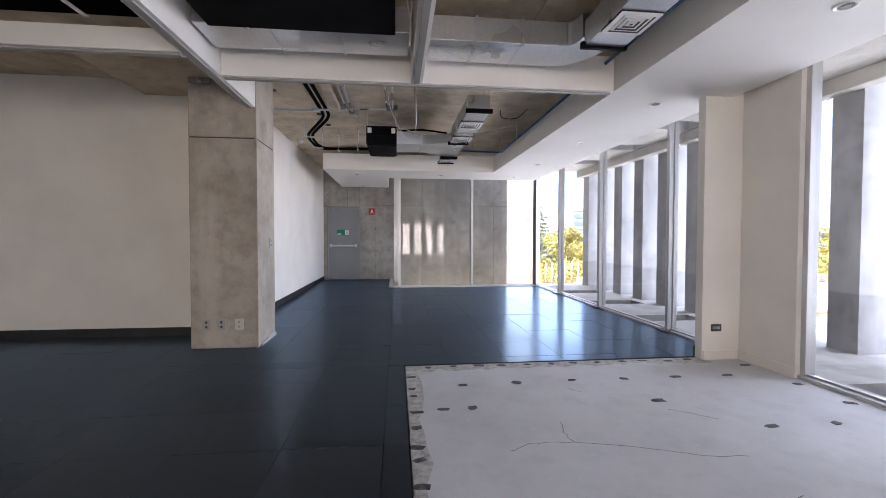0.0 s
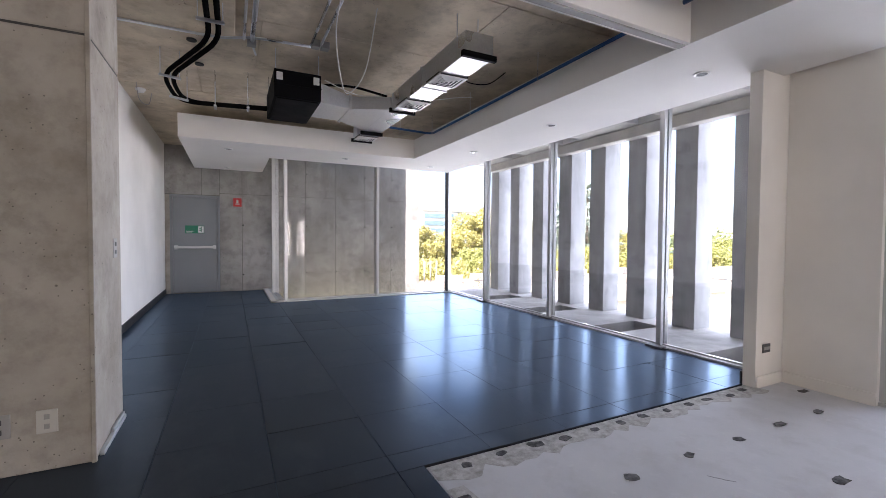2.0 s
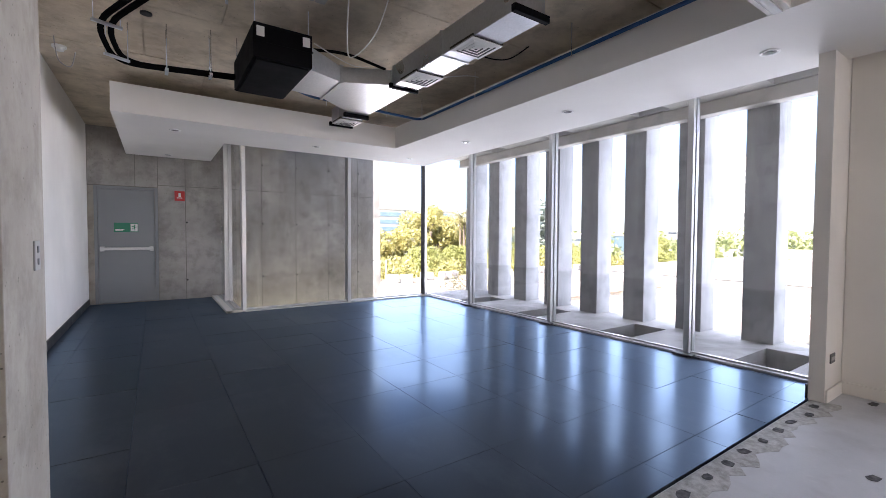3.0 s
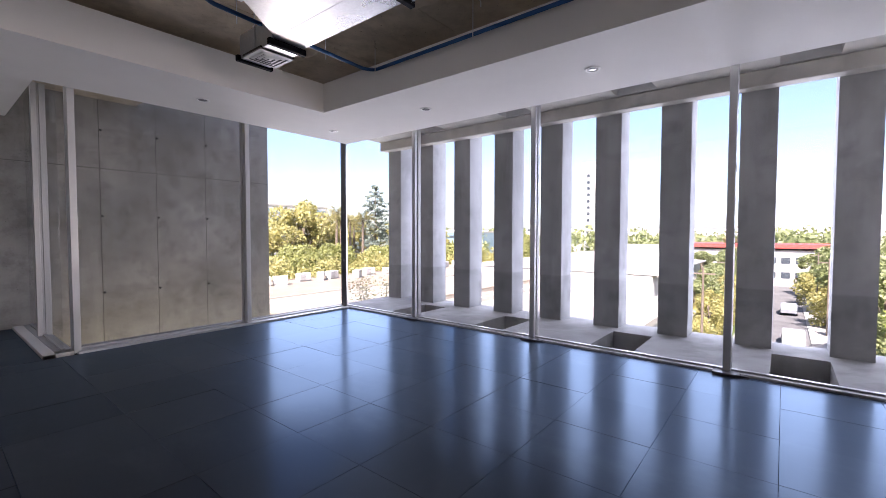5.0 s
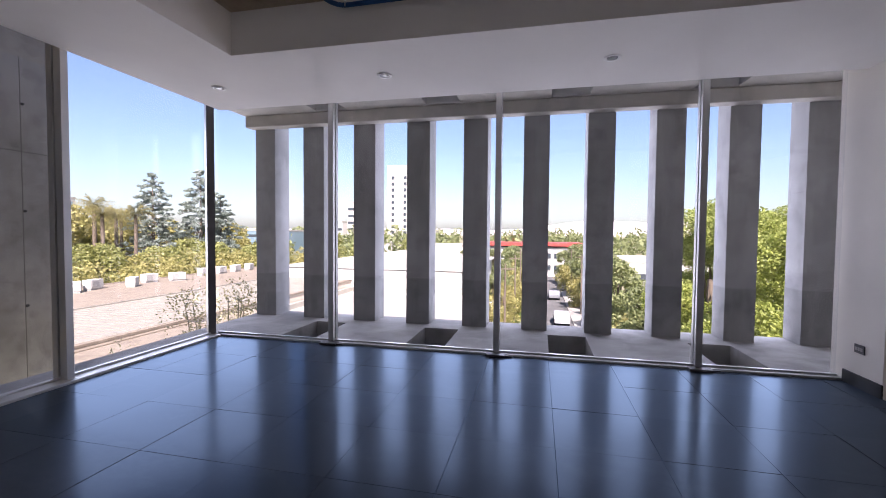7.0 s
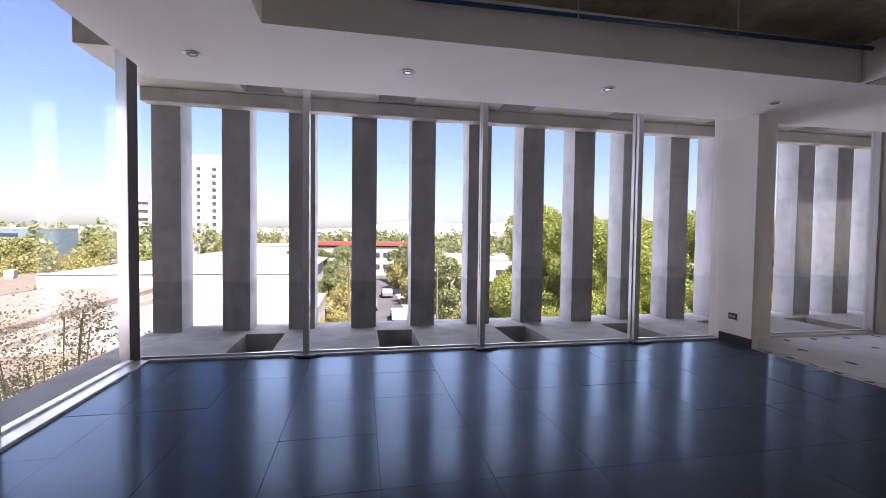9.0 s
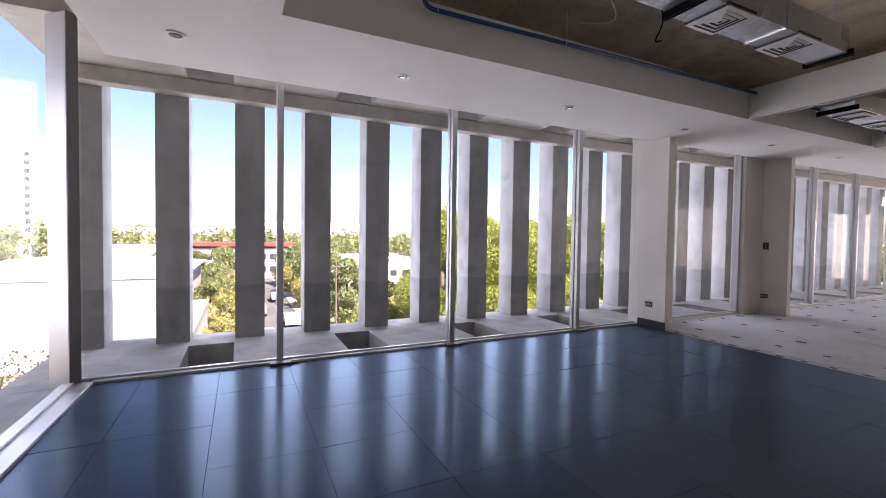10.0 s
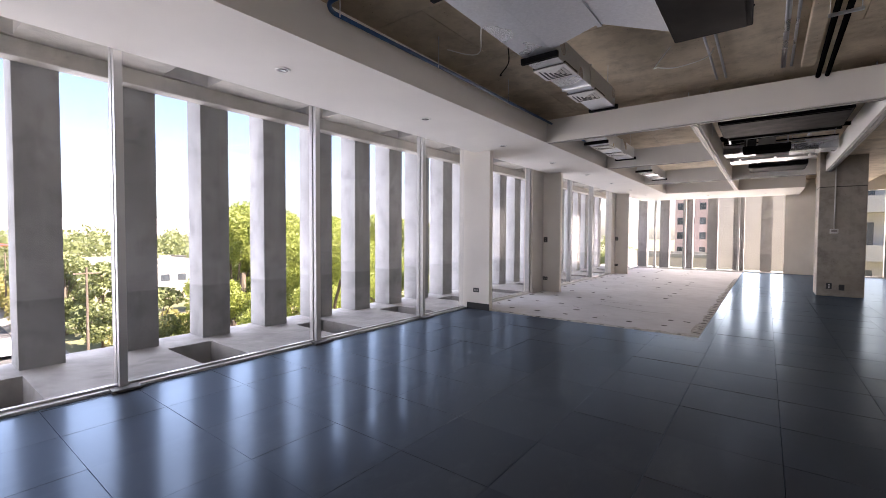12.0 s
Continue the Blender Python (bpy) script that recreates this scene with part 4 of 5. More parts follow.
def leaf_mesh(name, centres, radii, count, size, material, flat=0.6):
    """Many small two-sided leaves scattered over the shells of clumps."""
    c, r = np.array(centres, float), np.array(radii, float)
    pick = rng.choice(len(c), count, p=r ** 2 / (r ** 2).sum())
    d = rng.normal(size=(count, 3))
    d /= np.linalg.norm(d, axis=1)[:, None]
    p = c[pick] + d * (r[pick] * rng.uniform(0.55, 1.08, count) ** 0.6)[:, None] * np.array((1, 1, flat + 0.25))
    u = rng.normal(size=(count, 3))
    u /= np.linalg.norm(u, axis=1)[:, None]
    w = np.cross(u, d + 0.6 * rng.normal(size=(count, 3)))
    w /= np.linalg.norm(w, axis=1)[:, None] + 1e-6
    s = size * rng.uniform(0.6, 1.4, count)[:, None]
    verts = np.stack([p - u * s, p + w * s * 0.55, p + u * s, p - w * s * 0.55], 1).reshape(-1, 3)
    faces = np.arange(count * 4).reshape(-1, 4)
    me = bpy.data.meshes.new(name)
    me.from_pydata(verts.tolist(), [], faces.tolist())
    me.materials.append(M[material])
    return me


def tree(height, crown_r, crown_z, leaves, size, material, seed, label, category="tree"):
    """A broadleaf tree: tapered trunk with limbs, and a crown of leaf clumps."""
    rs = random.Random(seed)
    t = empty("tree", (0, 0, 0), label, category)
    bm = bmesh.new()
    centres, radii = [], []
    top = Vector((rs.uniform(-0.3, 0.3), rs.uniform(-0.3, 0.3), height * 0.75))
    bmesh.ops.create_cone(bm, cap_ends=True, segments=10, radius1=0.028 * height, radius2=0.012 * height, depth=height * 0.75, matrix=Matrix.Translation((0, 0, height * 0.375)))
    for i in range(26):
        a, e = rs.uniform(0, 6.28), rs.uniform(-0.9, 1.0)
        k = math.sqrt(max(0.05, 1 - e * e)) * rs.uniform(0.55, 1.0)
        q = Vector((crown_r * k * math.cos(a), crown_r * k * math.sin(a), crown_z + e * (height - crown_z)))
        centres.append(tuple(q))
        radii.append(crown_r * rs.uniform(0.22, 0.4))
        if i % 3 == 0:
            tube(bm, [(0, 0, crown_z * 0.75 + 0.02 * i), Vector((0, 0, crown_z * 0.9)).lerp(q, 0.5) + Vector((0, 0, 0.2)), q], 0.006 * height, 6)
    part("trunk", bm, "bark", t)
    cr = new("crown", leaf_mesh("crown", centres, radii, leaves, size, material))
    cr.parent = t
    return t


def scatter(t, places, group):
    """The first place takes the tree itself, the others take copies."""
    for i, (x, y, s, r) in enumerate(places):
        m = pose(x, y, GROUND, 0, 0, r) @ Matrix.Diagonal((s, s, s, 1))
        if i == 0:
            t.matrix_world = m
        else:
            copy_thing(t, pose(x, y, GROUND, 0, 0, r)).matrix_basis = m
        t["group"] = group


street = "street trees beside the building"
scatter(tree(11.6, 3.3, 6.6, 60000, 0.066, "leaf", 3, "leafy bright green street tree in full sun"), [(21.5, -1.2, 1.0, 0), (17.5, -8.2, 0.97, 80), (15.0, -17.0, 1.0, 200), (27.0, -7.5, 1.0, 140), (16.5, -25.0, 1.0, 30), (15.0, -1.5, 0.9, 300), (31.0, -5.0, 1.0, 10), (28.0, -12.0, 1.0, 100)], street)
scatter(tree(11.0, 3.0, 6.0, 60000, 0.066, "leaf", 5, "leafy bright green street tree in full sun"), [(19.0, -4.6, 1.02, 40), (16.2, -12.6, 1.02, 170), (26.5, -3.2, 0.95, 250), (24.0, -13.5, 1.0, 10), (9.0, -22.0, 0.62, 10)], street)
scatter(tree(7.5, 2.6, 4.3, 5000, 0.17, "leaf_dull", 8, "rounded dull green tree beside the road"), [(34.0, -1.5, 0.85, 0), (47.0, -1.5, 1.0, 90), (58.0, -1.0, 1.05, 200), (72.0, -1.5, 1.15, 300), (88.0, -1.0, 1.1, 20), (62.0, 12.0, 0.8, 60), (80.0, 12.0, 1.0, 120), (98.0, 12.5, 1.0, 10), (96.0, -4.5, 0.95, 0), (95.0, 1.2, 0.9, 70), (97.0, 9.4, 0.92, 100), (94.0, 13.5, 0.95, 140), (96.5, 17.5, 0.9, 240), (95.0, 21.5, 0.95, 300), (103.0, 12.0, 0.8, 70), (100.0, 16.5, 0.8, 30), (102.0, 20.0, 0.8, 200), (101.0, 24.0, 0.85, 20), (54.0, -3.0, 0.9, 120), (66.0, -3.0, 1.0, 220), (52.0, 12.4, 0.7, 300), (70.0, 12.6, 0.8, 350), (46.0, -12.0, 1.0, 50), (60.0, -16.0, 1.1, 150)], "roadside trees")
scatter(tree(5.0, 2.4, 2.6, 3500, 0.16, "leaf_gold", 11, "sparse yellowing tree beside the road"), [(30.0, 3.2, 0.55, 0), (38.0, 13.0, 0.8, 40), (44.0, 11.6, 0.75, 10), (40.0, -2.0, 0.8, 60), (41.0, -6.0, 0.95, 100), (36.0, -12.0, 0.8, 220), (50.0, 10.8, 0.9, 30), (57.0, 10.6, 1.0, 130), (64.0, 0.4, 1.0, 230), (74.0, 10.8, 1.1, 330), (86.0, 10.6, 1.2, 80), (82.0, 0.6, 1.2, 180), (12.5, 14.5, 1.25, 10)], "small yellowing trees")
scatter(tree(14.0, 6.5, 7.5, 7000, 0.32, "leaf_gold", 13, "large golden-green park tree"), [(49.0, 82.0, 1.12, 0), (42.0, 78.0, 0.84, 90), (66.0, 88.0, 0.95, 200), (56.0, 86.0, 0.9, 30), (76.0, 84.0, 0.85, 150), (86.0, 80.0, 0.85, 250), (32.0, 80.0, 0.84, 300)], "park trees")
scatter(tree(9.5, 5.0, 4.6, 9000, 0.22, "leaf_park", 17, "rounded yellow-green park tree"), [(42.0, 62.0, 0.85, 0), (50.0, 60.0, 0.8, 60), (58.0, 58.0, 0.85, 120), (66.0, 56.0, 0.8, 180), (74.0, 60.0, 0.9, 240), (70.0, 70.0, 1.0, 20), (84.0, 52.0, 0.85, 70), (60.0, 66.0, 0.9, 300), (92.0, 46.0, 0.85, 110), (104.0, 38.0, 0.9, 160), (34.0, 60.0, 0.85, 210), (100.0, 60.0, 1.0, 160)], "park trees")


def conifer(height, seed, label):
    rs = random.Random(seed)
    t = empty("conifer", (0, 0, 0), label, "tree")
    bm = bmesh.new()
    bmesh.ops.create_cone(bm, cap_ends=True, segments=10, radius1=0.45, radius2=0.05, depth=height, matrix=Matrix.Translation((0, 0, height / 2)))
    centres, radii = [], []
    for k in range(20):
        f = 0.14 + 0.84 * k / 19
        reach = (1 - f) ** 0.75 * height * 0.36 + 0.3
        for j in range(6):
            a = j * 1.05 + k * 1.7 + rs.uniform(-0.5, 0.5)
            long = reach * rs.uniform(0.6, 1.2)
            sag = rs.uniform(0.05, 0.4)
            for q in (0.4, 0.75, 1.0):
                d = long * q
                centres.append((d * math.cos(a), d * math.sin(a), f * height - sag * d * q + rs.uniform(-0.3, 0.3)))
                radii.append((0.32 + 0.6 * (1 - f)) * rs.uniform(0.6, 1.3))
            if k % 2 == 0:
                tube(bm, [(0, 0, f * height), (long * 0.9 * math.cos(a), long * 0.9 * math.sin(a), f * height - sag * long)], 0.05, 5)
    part("trunk", bm, "bark", t)
    cr = new("crown", leaf_mesh("crown", centres, radii, 26000, 0.2, "needle", 0.2))
    cr.parent = t
    return t


scatter(conifer(21.5, 4, "tall dark blue-green cedar with layered branches"), [(58.8, 71.0, 0.96, 0), (63.8, 66.0, 1.01, 70), (69.0, 66.2, 0.83, 160), (28.0, 84.0, 0.85, 30)], "cedars in the park")


def palm(height, seed, label):
    rs = random.Random(seed)
    t = empty("palm", (0, 0, 0), label, "palm")
    bm = bmesh.new()
    bmesh.ops.create_cone(bm, cap_ends=True, segments=12, radius1=0.34, radius2=0.24, depth=height, matrix=Matrix.Translation((0, 0, height / 2)))
    part("trunk", bm, "bark", t)
    verts, faces = [], []
    for k in range(90):
        a, e = rs.uniform(0, 6.28), rs.uniform(-0.8, 1.3)
        L = rs.uniform(2.8, 4.0)
        for s in range(9):
            f = s / 9
            x, z = L * f * math.cos(e), L * f * math.sin(e) - 1.9 * f * f
            for side in (-1, 1):
                w = 0.5 * (1 - f * 0.6)
                p = Vector((x, 0, z))
                tip = Vector((x + 0.25, side * w, z - 0.22))
                i = len(verts)
                for v3 in (p, p + Vector((0.12, 0, 0.0)), tip):
                    verts.append((v3.x * math.cos(a) - v3.y * math.sin(a), v3.x * math.sin(a) + v3.y * math.cos(a), v3.z + height))
                faces.append((i, i + 1, i + 2))
    me = bpy.data.meshes.new("fronds")
    me.from_pydata(verts, [], faces)
    me.materials.append(M["leaf_palm"])
    new("fronds", me).parent = t
    return t


scatter(palm(14.5, 5, "date palm with a shaggy round crown"), [(50.4, 72.8, 1.0, 0), (46.2, 66.0, 0.9, 50), (49.9, 68.1, 0.89, 100), (50.4, 65.1, 0.91, 200), (56.5, 75.0, 0.9, 300)], "palms in the park")

# far woods: one mass nobody could count
cs, rr = [], []
for i in range(420):
    x = rng.uniform(120, 330)
    y = rng.uniform(-230, 300)
    h = rng.uniform(6.5, 12.5) + (x - 120) * 0.012
    r = rng.uniform(2.8, 5.0)
    for f, q in ((1.0, 0.75), (0.7, 1.0), (0.4, 0.85)):
        cs.append((x + rng.uniform(-1, 1), y + rng.uniform(-1, 1), GROUND + h * f - r * q * 0.6))
        rr.append(r * q)
for i in range(160):
    x, y = rng.uniform(20, 115), rng.uniform(80, 260)
    for f in (1.0, 0.6):
        cs.append((x, y, GROUND + rng.uniform(5, 10) * f - 1))
        rr.append(rng.uniform(2.5, 5))
for i in range(140):
    x, y = rng.uniform(30, 120), rng.uniform(-150, -22)
    for f in (1.0, 0.6):
        cs.append((x, y, GROUND + rng.uniform(4, 8.5) * f - 1))
        rr.append(rng.uniform(2.0, 4))
tagged(new("far_woods", leaf_mesh("far_woods", cs, rr, 110000, 0.8, "leaf_dull", 0.7)), "distant belt of mixed green trees", "trees", kind="stuff")
# shrubs on the near park slope
cs, rr = [], []
for i in range(240):
    x, y = rng.uniform(18, 82), rng.uniform(50, 66)
    cs.append((x, y, GROUND + rng.uniform(1.5, 6.5)))
    rr.append(rng.uniform(1.0, 2.4))
tagged(new("park_shrubs", leaf_mesh("park_shrubs", cs, rr, 48000, 0.21, "leaf_gold", 0.7)), "dense yellow-green shrubs on the park slope", "shrubs", kind="stuff")
# twiggy creeper outside the glass corner
cs, rr = [], []
for i in range(120):
    a = rng.uniform(0, 1)
    cs.append((6.2 + 3.4 * a, 14.2 + rng.uniform(-1.4, 1.4), -4.2 + 4.6 * rng.uniform(0, 1) * (1 - 0.35 * a)))
    rr.append(rng.uniform(0.2, 0.5))
bush = empty("shrub", (8.0, 14.2, GROUND), "thin twiggy shrub with sparse yellowish leaves", "shrub")
bm = bmesh.new()
for i in range(70):
    c = Vector(cs[i])
    tube(bm, [(8.0 + 0.2 * math.cos(i), 14.2 + 0.2 * math.sin(i), GROUND), Vector((8.0, 14.2, -6.5)).lerp(c, 0.5), c], 0.011, 5)
M["twig"] = painted("pale_dry_twigs", (0.30, 0.26, 0.18), 0.9, 0.15)
part("stems", bm, "twig", bush).matrix_parent_inverse = Matrix.Translation((-8.0, -14.2, -GROUND))
lv = new("leaves", leaf_mesh("leaves", cs, rr, 11000, 0.028, "leaf_dry", 0.8))
lv.parent = bush
lv.matrix_parent_inverse = Matrix.Translation((-8.0, -14.2, -GROUND))

# ground, road, pavements
setting("ground", boxes((-600, -1500, GROUND - 1, 4000, 2500, GROUND)), "ground", "dry ground with patchy grass reaching the horizon", "ground")
setting("road", boxes((18, 2.6, GROUND, 320, 8.6, GROUND + 0.03)), "asphalt", "grey asphalt street leading away", "road")
setting("pavement_1", boxes((18, 8.6, GROUND, 320, 8.8, GROUND + 0.14), (18, 10.2, GROUND, 320, 11.6, GROUND + 0.12)), "paving", "pale concrete pavement with kerb", "pavement")
setting("pavement_2", boxes((18, 0.6, GROUND, 320, 2.6, GROUND + 0.14)), "paving", "pale concrete pavement with kerb", "pavement")
setting("verge", boxes((18, 8.8, GROUND, 320, 10.2, GROUND + 0.05)), leaf_material("mown_grass", (0.10, 0.15, 0.03), (0.15, 0.2, 0.04)), "narrow strip of mown grass", "grass")
bm = bmesh.new()
prev = None
for i in range(121):
    a = -0.9 + 1.9 * i / 120
    h = 90 + 70 * noise.noise(Vector((i * 0.09, 2.1, 0))) + 14 * noise.noise(Vector((i * 0.4, 7, 0)))
    h *= 0.35 + 0.65 * max(0, min(1, (0.15 - a) / 0.35))
    c = [bm.verts.new((2900 * math.cos(a) * k, 2900 * math.sin(a) * k, z)) for k, z in ((1.0, GROUND - 5), (1.1, h), (1.25, GROUND - 5))]
    if prev:
        for j in range(2):
            bm.faces.new((prev[j], c[j], c[j + 1], prev[j + 1]))
    prev = c
setting("backdrop", bm, "hill", "bare hills on the horizon, haze put into their pale colour", "hills")


def building(name, x0, y0, x1, y1, top, wall, label, rows=0, face="x", cols=0, win=(1.4, 1.5), roof="roof_white", sill=1.2, storey=3.0, parapet=0.5, shade="window_dark"):
    """A block with a parapet roof and rows of recessed windows on the side that is seen."""
    b = empty(name, ((x0 + x1) / 2, (y0 + y1) / 2, GROUND), label, "building")
    inv = Matrix.Translation((-(x0 + x1) / 2, -(y0 + y1) / 2, -GROUND))
    made = [part("wall", boxes((x0, y0, GROUND, x1, y1, top)), wall, b)]
    bm = boxes((x0 - 0.1, y0 - 0.1, top, x1 + 0.1, y0 + 0.3, top + parapet), (x0 - 0.1, y1 - 0.3, top, x1 + 0.1, y1 + 0.1, top + parapet), (x0 - 0.1, y0 + 0.3, top, x0 + 0.3, y1 - 0.3, top + parapet), (x1 - 0.3, y0 + 0.3, top, x1 + 0.1, y1 - 0.3, top + parapet))
    box(bm, x0 + 0.3, y0 + 0.3, top, x1 - 0.3, y1 - 0.3, top + 0.06)
    made.append(part("roof", bm, roof, b))
    lo, hi = (y0, y1) if face == "x" else (x0, x1)
    for r in range(rows):
        z = GROUND + sill + storey * r
        for c in range(cols):
            m = lo + (hi - lo) * (c + 0.5) / cols
            w, h = win
            if face == "x":
                made.append(part("window", boxes((x0 - 0.06, m - w / 2, z, x0 + 0.1, m + w / 2, z + h)), shade, b))
            else:
                made.append(part("window", boxes((m - w / 2, y1 - 0.1, z, m + w / 2, y1 + 0.06, z + h)), shade, b))
    for o in made:
        o.matrix_parent_inverse = inv
    return b


building("apartment_tower", 200, 68.5, 205, 81, 34.3, "house_white", "slim white residential tower with two columns of windows", 13, "x", 2, (1.5, 1.6))
building("office_tower", 205, 91, 208.5, 98.6, 34.5, "house_white", "stepped office tower with teal glass bands", 12, "x", 1, (7.0, 2.1), shade="tower_glass", storey=3.5)
building("office_block", 203.5, 98.7, 208, 104, 16.5, "house_white", "white office block with window bands", 7, "x", 1, (4.6, 1.3), storey=3.5)
building("low_house", 198, 104.1, 215, 109, 6.5, "house_white", "white office block with window bands", 4, "x", 1, (4.2, 1.3), storey=3.5)
red = building("red_roof_building", 110, -3.5, 126, 24, -2.2, "house_white", "long white building with a red fascia", 2, "x", 12, (1.5, 1.3), sill=1.6, storey=3.0, parapet=0.1)
part("fascia", boxes((109.3, -4, -1.75, 126.5, 24.5, -0.95)), "red_fascia", red, "red fascia board").matrix_parent_inverse = Matrix.Translation((-118, -10.25, -GROUND))
flat = building("flat_roof_building", 14, 28, 60, 50, -4.3, "house_cream", "low building with a broad beige flat roof", 1, "x", 8, (1.6, 1.6), "roof_beige", 2.0, parapet=0.14)
bm = boxes((14.35, 28.35, -4.236, 59.65, 37.6, -4.2), (14.35, 37.6, -4.236, 59.65, 37.75, -4.1))
for k in range(75):
    box(bm, 14.6 + 0.6 * k, 28.4, -4.2, 14.68 + 0.6 * k, 37.55, -4.16)
part("sheet_roof", bm, "roof_sheet", flat, "pale ribbed sheet roof").matrix_parent_inverse = Matrix.Translation((-37, -39, -GROUND))
building("lower_terrace", 10, 17, 20.9, 27.85, -4.45, "house_cream", "lower beige terrace roof beside the flat-roofed building", 0, roof="roof_beige", parapet=0.12)
building("white_building", 21, 12.2, 44, 27.6, -5.4, "house_white", "low white building with a pale sheet roof", 1, "x", 5, (1.4, 1.4), "roof_white", 1.6)
building("far_house", 140, 30, 160, 62, -3.0, "house_white", "long pale building among trees", 1, "x", 10, (1.6, 1.4))
building("far_house", 95, -34, 120, -10, -4.6, "house_white", "pale low building among trees", 1, "x", 8, (1.6, 1.4))
building("far_house", 130, 95, 150, 150, 1.5, "tower_glass", "wide grey glass office building beyond the park", 3, "x", 1, (50, 0.9), storey=3.2, sill=2.5)
wide = building("office_building", 52, 122, 84, 136, 9.2, "house_white", "wide pale office building with grey glass bands beyond the park", 0)
for k in range(4):
    part("window_band", boxes((52.6, 121.92, 0.2 + 2.3 * k, 83.4, 122.1, 1.6 + 2.3 * k)), "tower_glass", wide).matrix_parent_inverse = Matrix.Translation((-68, -129, -GROUND))
building("pink_apartments", 8.6, -100, 14.6, -90, 24, "house_pink", "pinkish apartment tower with rows of windows", 10, "y", 3, (1.1, 1.4))
building("cream_building", -3.0, -62, 16.0, -52, -1.5, "house_cream", "low cream building behind the trees", 2, "y", 5, (1.3, 1.3))
ap = building("apartment_building", -16.0, -40, -3.5, -27, 9.0, "house_white", "pale apartment building with balconies", 6, "y", 4, (1.8, 1.5))
for r in range(6):
    part("balcony", boxes((-15.5, -27.0, GROUND + 0.3 + 3.0 * r, -4.0, -25.8, GROUND + 0.5 + 3.0 * r), (-15.5, -25.9, GROUND + 0.5 + 3.0 * r, -4.0, -25.8, GROUND + 1.3 + 3.0 * r)), "house_white", ap).matrix_parent_inverse = Matrix.Translation((9.75, 33.5, -GROUND))

building("white_annex", -2.4, -17, 1.2, -13, 5.0, "house_white", "tall plain white annex close outside the far windows", 0)
hall = empty("hip_roof_hall", (60, 26, GROUND), "white hall with a broad pale hipped roof", "building")
bm = bmesh.new()
e = [bm.verts.new(c) for c in ((44.5, 14.5, -2.9), (76, 14.5, -2.9), (76, 38.5, -2.9), (44.5, 38.5, -2.9))]
r2 = [bm.verts.new(c) for c in ((56.5, 26.5, -1.25), (64, 26.5, -1.25))]
for q in ((e[0], e[1], r2[1], r2[0]), (e[1], e[2], r2[1]), (e[2], e[3], r2[0], r2[1]), (e[3], e[0], r2[0]), (e[3], e[2], e[1], e[0])):
    bm.faces.new(q)
inv = Matrix.Translation((-60, -26, -GROUND))
part("roof", bm, "roof_white", hall).matrix_parent_inverse = inv
part("wall", boxes((44.62, 15.0, GROUND, 75.2, 38.2, -2.95)), "house_white", hall).matrix_parent_inverse = inv
part("gutter", boxes((44.3, 14.3, -3.05, 76.2, 14.5, -2.88)), "grey_plastic", hall).matrix_parent_inverse = inv

# plant on the flat roofs
def roof_unit(x, y, z, r):
    u = empty("roof_unit", (x, y, z), "white air-conditioning unit on the flat roof", "air conditioner", "roof units")
    part("case", boxes((-0.75, -0.4, 0.15, 0.75, 0.4, 0.95), bevel=0.04), "house_white", u)
    part("grille", boxes((-0.65, -0.43, 0.25, 0.0, -0.4, 0.85)), "grey_plastic", u)
    part("base", boxes((-0.7, -0.35, 0.0, 0.7, 0.35, 0.15)), "grey_plastic", u)
    u.matrix_world = pose(x, y, z, 0, 0, r)


ux = 18.0
for i in range(8):
    ux += random.Random(i).uniform(1.4, 3.6)
    roof_unit(ux, 46.5 + random.Random(i + 50).uniform(-0.7, 0.9), -4.24, random.Random(i + 90).uniform(-40, 60))
for i in range(5):
    roof_unit(44 + 2.8 * i, 47.5, -4.24, 5 * i)
for i in range(6):
    thing("roof_post", tube(bmesh.new(), [(17.5 + 0.8 * i, 48.6, -4.24), (17.5 + 0.8 * i, 48.6, -1.7)], 0.09, 8), "grey_plastic", "grey upright vent pipe on the flat roof", "pipe", "roof vent pipes")


def car(x, y, turn, paint, label):
    c = empty("car", (x, y, GROUND + 0.03), label, "car", "cars on the street")
    bm = bmesh.new()
    side = ((-2.1, 0.35), (2.1, 0.35), (2.15, 0.75), (1.2, 0.92), (0.55, 1.42), (-1.2, 1.45), (-1.95, 0.98), (-2.15, 0.85))
    a, b = [bm.verts.new((p, -0.85, q)) for p, q in side], [bm.verts.new((p, 0.85, q)) for p, q in side]
    bm.faces.new(a)
    bm.faces.new(b[::-1])
    for i in range(8):
        bm.faces.new((a[i], b[i], b[(i + 1) % 8], a[(i + 1) % 8]))
    bmesh.ops.bevel(bm, geom=bm.edges[:], offset=0.06, segments=2, affect="EDGES")
    part("body", bm, paint, c, smooth=False)
    part("side_window", boxes((-1.3, -0.86, 0.98, 0.65, 0.86, 1.34), bevel=0.02), "window_dark", c)
    for wx in (-1.35, 1.35):
        for wy in (-0.8, 0.8):
            w = part("wheel", tube(bmesh.new(), [(wx, wy - 0.1, 0.32), (wx, wy + 0.1, 0.32)], 0.32, 14), "tyre", c)
            part("rim", tube(bmesh.new(), [(wx, wy - 0.11, 0.32), (wx, wy + 0.11, 0.32)], 0.18, 10), "alu", w)
    c.matrix_world = pose(x, y, GROUND + 0.03, 0, 0, turn)


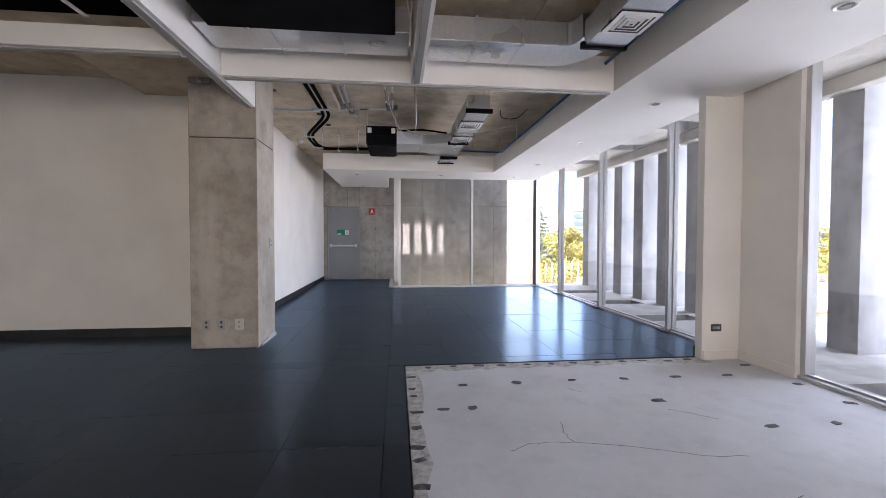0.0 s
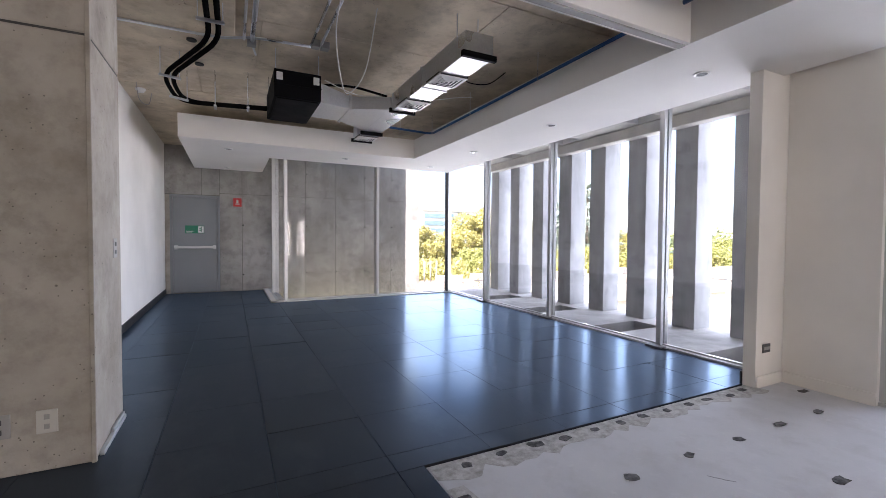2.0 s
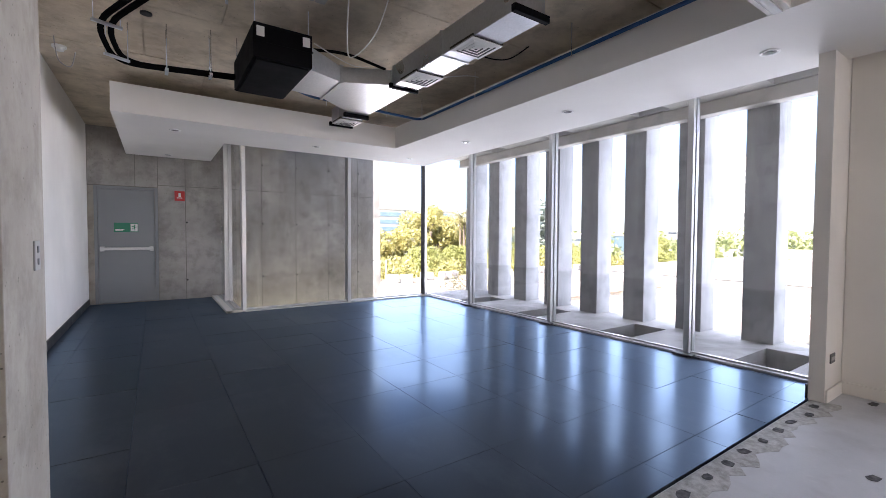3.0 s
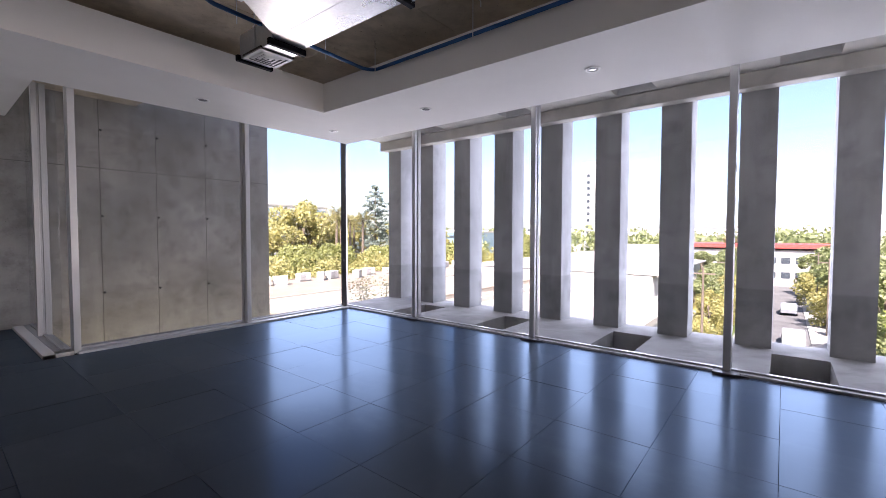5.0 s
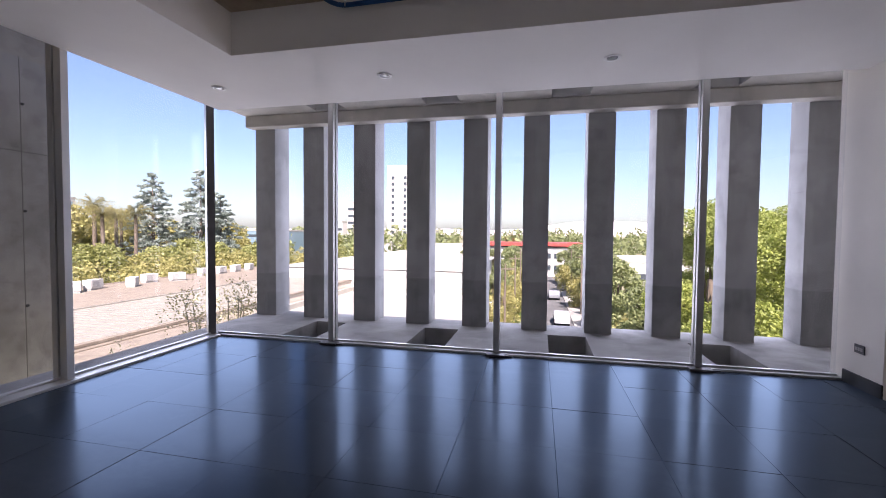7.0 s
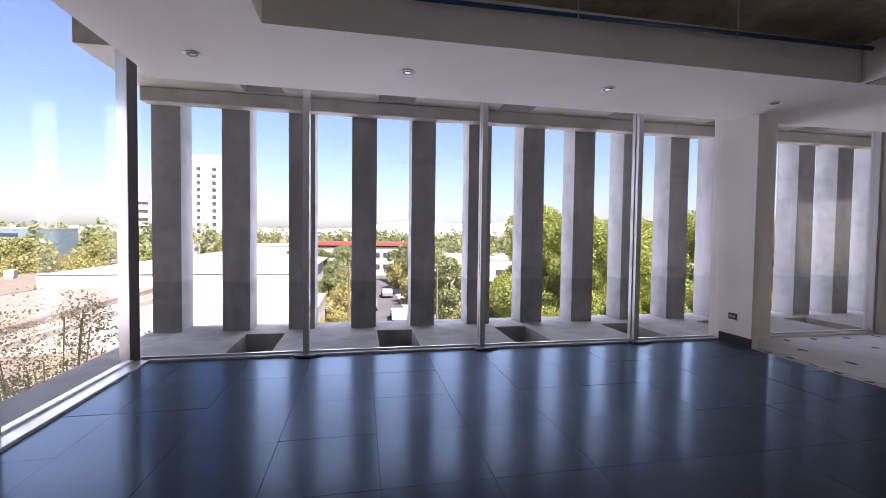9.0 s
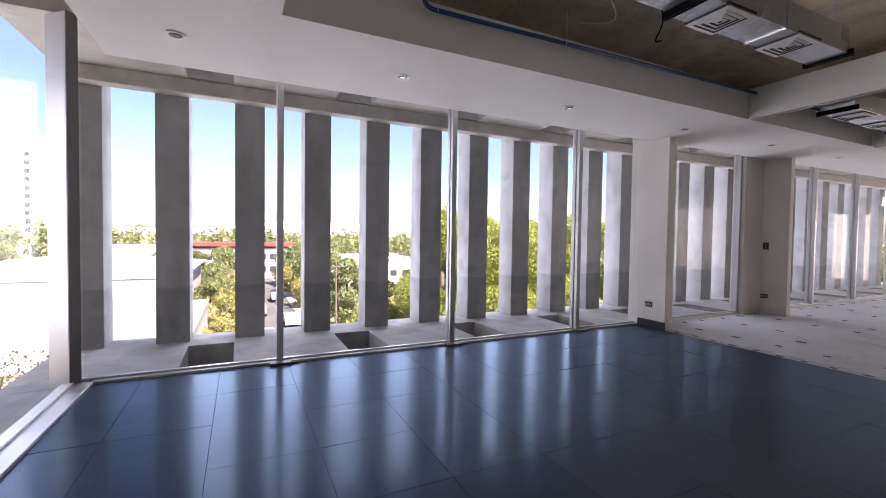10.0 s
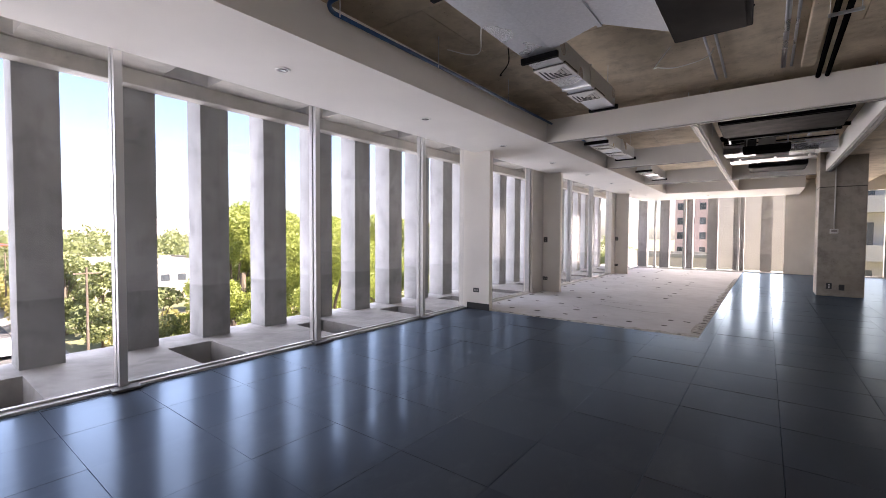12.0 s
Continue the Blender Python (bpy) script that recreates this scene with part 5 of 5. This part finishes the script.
for x, y, tr_, p, l in ((52, 4.0, 0, "car_white", "white car driving on the street"), (60, 7.2, 180, "car_grey", "grey car driving on the street"), (72, 4.2, 0, "car_grey", "grey car driving on the street"), (84, 7.0, 180, "car_white", "white car driving on the street"), (43, 7.4, 180, "car_white", "white car driving on the street")):
    car(x, y, tr_, p, l)


def street_pole(x, y):
    p = empty("street_pole", (x, y, GROUND), "tall brown wooden utility pole by the street", "pole", "street poles")
    part("post", disc(bmesh.new(), 0, 0, 0, 0.11, 8.2, 10, 0.07), "bark", p)
    part("arm", boxes((-0.05, -0.8, 7.7, 0.05, 0.8, 7.80)), "bark", p)
    p.matrix_world = pose(x, y, GROUND)


for x, y in ((36, 9.6), (52, 9.6), (68, 9.6), (84, 9.6), (40, 1.2), (58, 1.2), (76, 1.2)):
    street_pole(x, y)
kiosk = empty("shelter", (48, 13.0, GROUND), "small white roadside shelter with a flat roof", "shelter")
part("roof", boxes((-2.5, -1.2, 2.5, 2.5, 1.2, 2.75)), "house_white", kiosk)
part("back", boxes((-2.3, 0.8, 0.0, 2.3, 1.0, 2.5)), "window_dark", kiosk)
for s in (-2.2, 2.2):
    part("post", boxes((s - 0.06, -1.0, 0, s + 0.06, -0.88, 2.5)), "alu_dark", kiosk)

# ---- lifted floor: glue pads, smears and cracks ----
def blob(x, y, w, h, a, z0, z1, rs, k=9):
    pts = []
    for i in range(k):
        t = 2 * math.pi * i / k
        q = (abs(math.cos(t)) ** 6 + abs(math.sin(t)) ** 6) ** (-1 / 6) * rs.uniform(0.8, 1.1)
        u, v_ = w / 2 * q * math.cos(t), h / 2 * q * math.sin(t)
        pts.append((x + u * math.cos(a) - v_ * math.sin(a), y + u * math.sin(a) + v_ * math.cos(a)))
    return prism(pts, z0, z1)


rs = random.Random(21)
pads = [(0.52 + 0.49 * i, 3.57) for i in range(6)] + [(1.99, 3.07), (2.47, 2.57), (2.95, 2.56), (0.32, 3.08), (0.53, 3.07), (2.97, 1.55)]
pads += [(0.27 + 0.245 * i, 4.07 + rs.uniform(-0.02, 0.02)) for i in range(12)]
pads += [(0.10, 3.8 - 0.245 * i + rs.uniform(-0.05, 0.05)) for i in range(38)]
pads += [(3.40, 3.8 - 0.49 * i + rs.uniform(-0.05, 0.05)) for i in range(20)]
for i in range(1, 6):
    for j in range(1, 20):
        if rs.random() < 0.36:
            pads.append((0.52 + 0.49 * i, 2.08 - 0.49 * j))
for x, y in pads:
    x -= 0.045
    part("glue_pad", blob(x + rs.uniform(-0.015, 0.015), y + rs.uniform(-0.015, 0.015), rs.uniform(0.06, 0.11), rs.uniform(0.045, 0.065), rs.uniform(-0.4, 0.4), -0.0092, -0.0055, rs), "pad", patch)


def ragged(x0, y0, x1, y1, along):
    """A smear along an edge, with a torn inner border."""
    pts, k = [], 40
    if along == "x":
        pts = [(x0 + (x1 - x0) * i / k, y1) for i in range(k, -1, -1)] + [(x0 + (x1 - x0) * i / k, y0 + (y1 - y0) * rs.uniform(0.0, 0.55)) for i in range(k + 1)]
    else:
        pts = [(x0, y1 + (y0 - y1) * i / k) for i in range(k + 1)] + [(x1 - (x1 - x0) * rs.uniform(0.0, 0.55), y0 + (y1 - y0) * i / k) for i in range(k + 1)]
    return prism(pts, -0.0095, -0.0075)


part("glue_smear", ragged(0.016, 3.93, 3.1, 4.13, "x"), "smear", patch)
part("glue_smear", ragged(0.014, -4.0, 0.15, 3.9, "y"), "smear", patch)
for line in ([(0.6, 2.42), (0.72, 2.50), (1.01, 2.49), (1.37, 2.40), (1.68, 2.25), (1.95, 2.22)], [(1.04, 2.77), (1.0, 2.62), (1.01, 2.49)], [(1.9, 2.9), (2.1, 2.75), (2.15, 2.7)], [(1.15, 1.9), (1.6, 1.8), (1.9, 1.85)], [(1.35, 3.40), (1.42, 3.30)]):
    fine = []
    for a, b in zip(line, line[1:]):
        for s in range(5):
            fine.append((a[0] + (b[0] - a[0]) * s / 5 + rs.uniform(-0.01, 0.01), a[1] + (b[1] - a[1]) * s / 5 + rs.uniform(-0.01, 0.01), -0.0105))
    part("crack", tube(bmesh.new(), fine + [(*line[-1], -0.0105)], 0.0028, 5), "joint", patch)

# ---- floor tiles ----
TX, TY = 1.045, 9.07
whole = mesh("tile", boxes((0.0014, 0.0014, -0.022, TW - 0.0014, TL - 0.0014, 0.0), bevel=0.0), "tile")
rest, count = bmesh.new(), 0


def floor_tile(x0, y0, x1, y1, single):
    global count
    if x1 - x0 < 0.02 or y1 - y0 < 0.02:
        return
    lift = rs.uniform(-0.0006, 0.0006)
    if single and count < 298:
        count += 1
        if abs(x1 - x0 - TW) < 1e-4 and abs(y1 - y0 - TL) < 1e-4:
            ob = new("tile", whole)
        else:
            ob = new("tile", mesh("tile", boxes((0.0014, 0.0014, -0.022, x1 - x0 - 0.0014, y1 - y0 - 0.0014, 0.0)), "tile"))
        ob.matrix_basis = pose(x0, y0, lift, rs.uniform(-0.1, 0.1), rs.uniform(-0.1, 0.1), 0)
        ob.parent = floor
    else:
        box(rest, x0 + 0.0014, y0 + 0.0014, -0.022, x1 - 0.0014, y1 - 0.0014, lift)


def tile_area(ax, ay, bx, by, single):
    i0, j0 = math.floor((ax - TX) / TW), math.floor((ay - TY) / TL)
    for i in range(i0, math.ceil((bx - TX) / TW)):
        for j in range(j0, math.ceil((by - TY) / TL)):
            x, y = TX + i * TW, TY + j * TL
            floor_tile(max(x, ax), max(y, ay), min(x + TW, bx), min(y + TL, by), single)


tile_area(-2.186, 4.146, GX - 0.078, GY - 0.145, True)
tile_area(-2.186, GY - 0.145, -0.275, 12.76, True)
tile_area(-2.186, -3.0, 0.002, 4.146, True)
tile_area(WEST, GS, 0.002, -3.0, False)
tile_area(WEST, -3.0, -2.186, 5.66, False)
rest_ob = part("tiles_beyond", rest, "tile", floor)
tagged(rest_ob, kind="stuff")
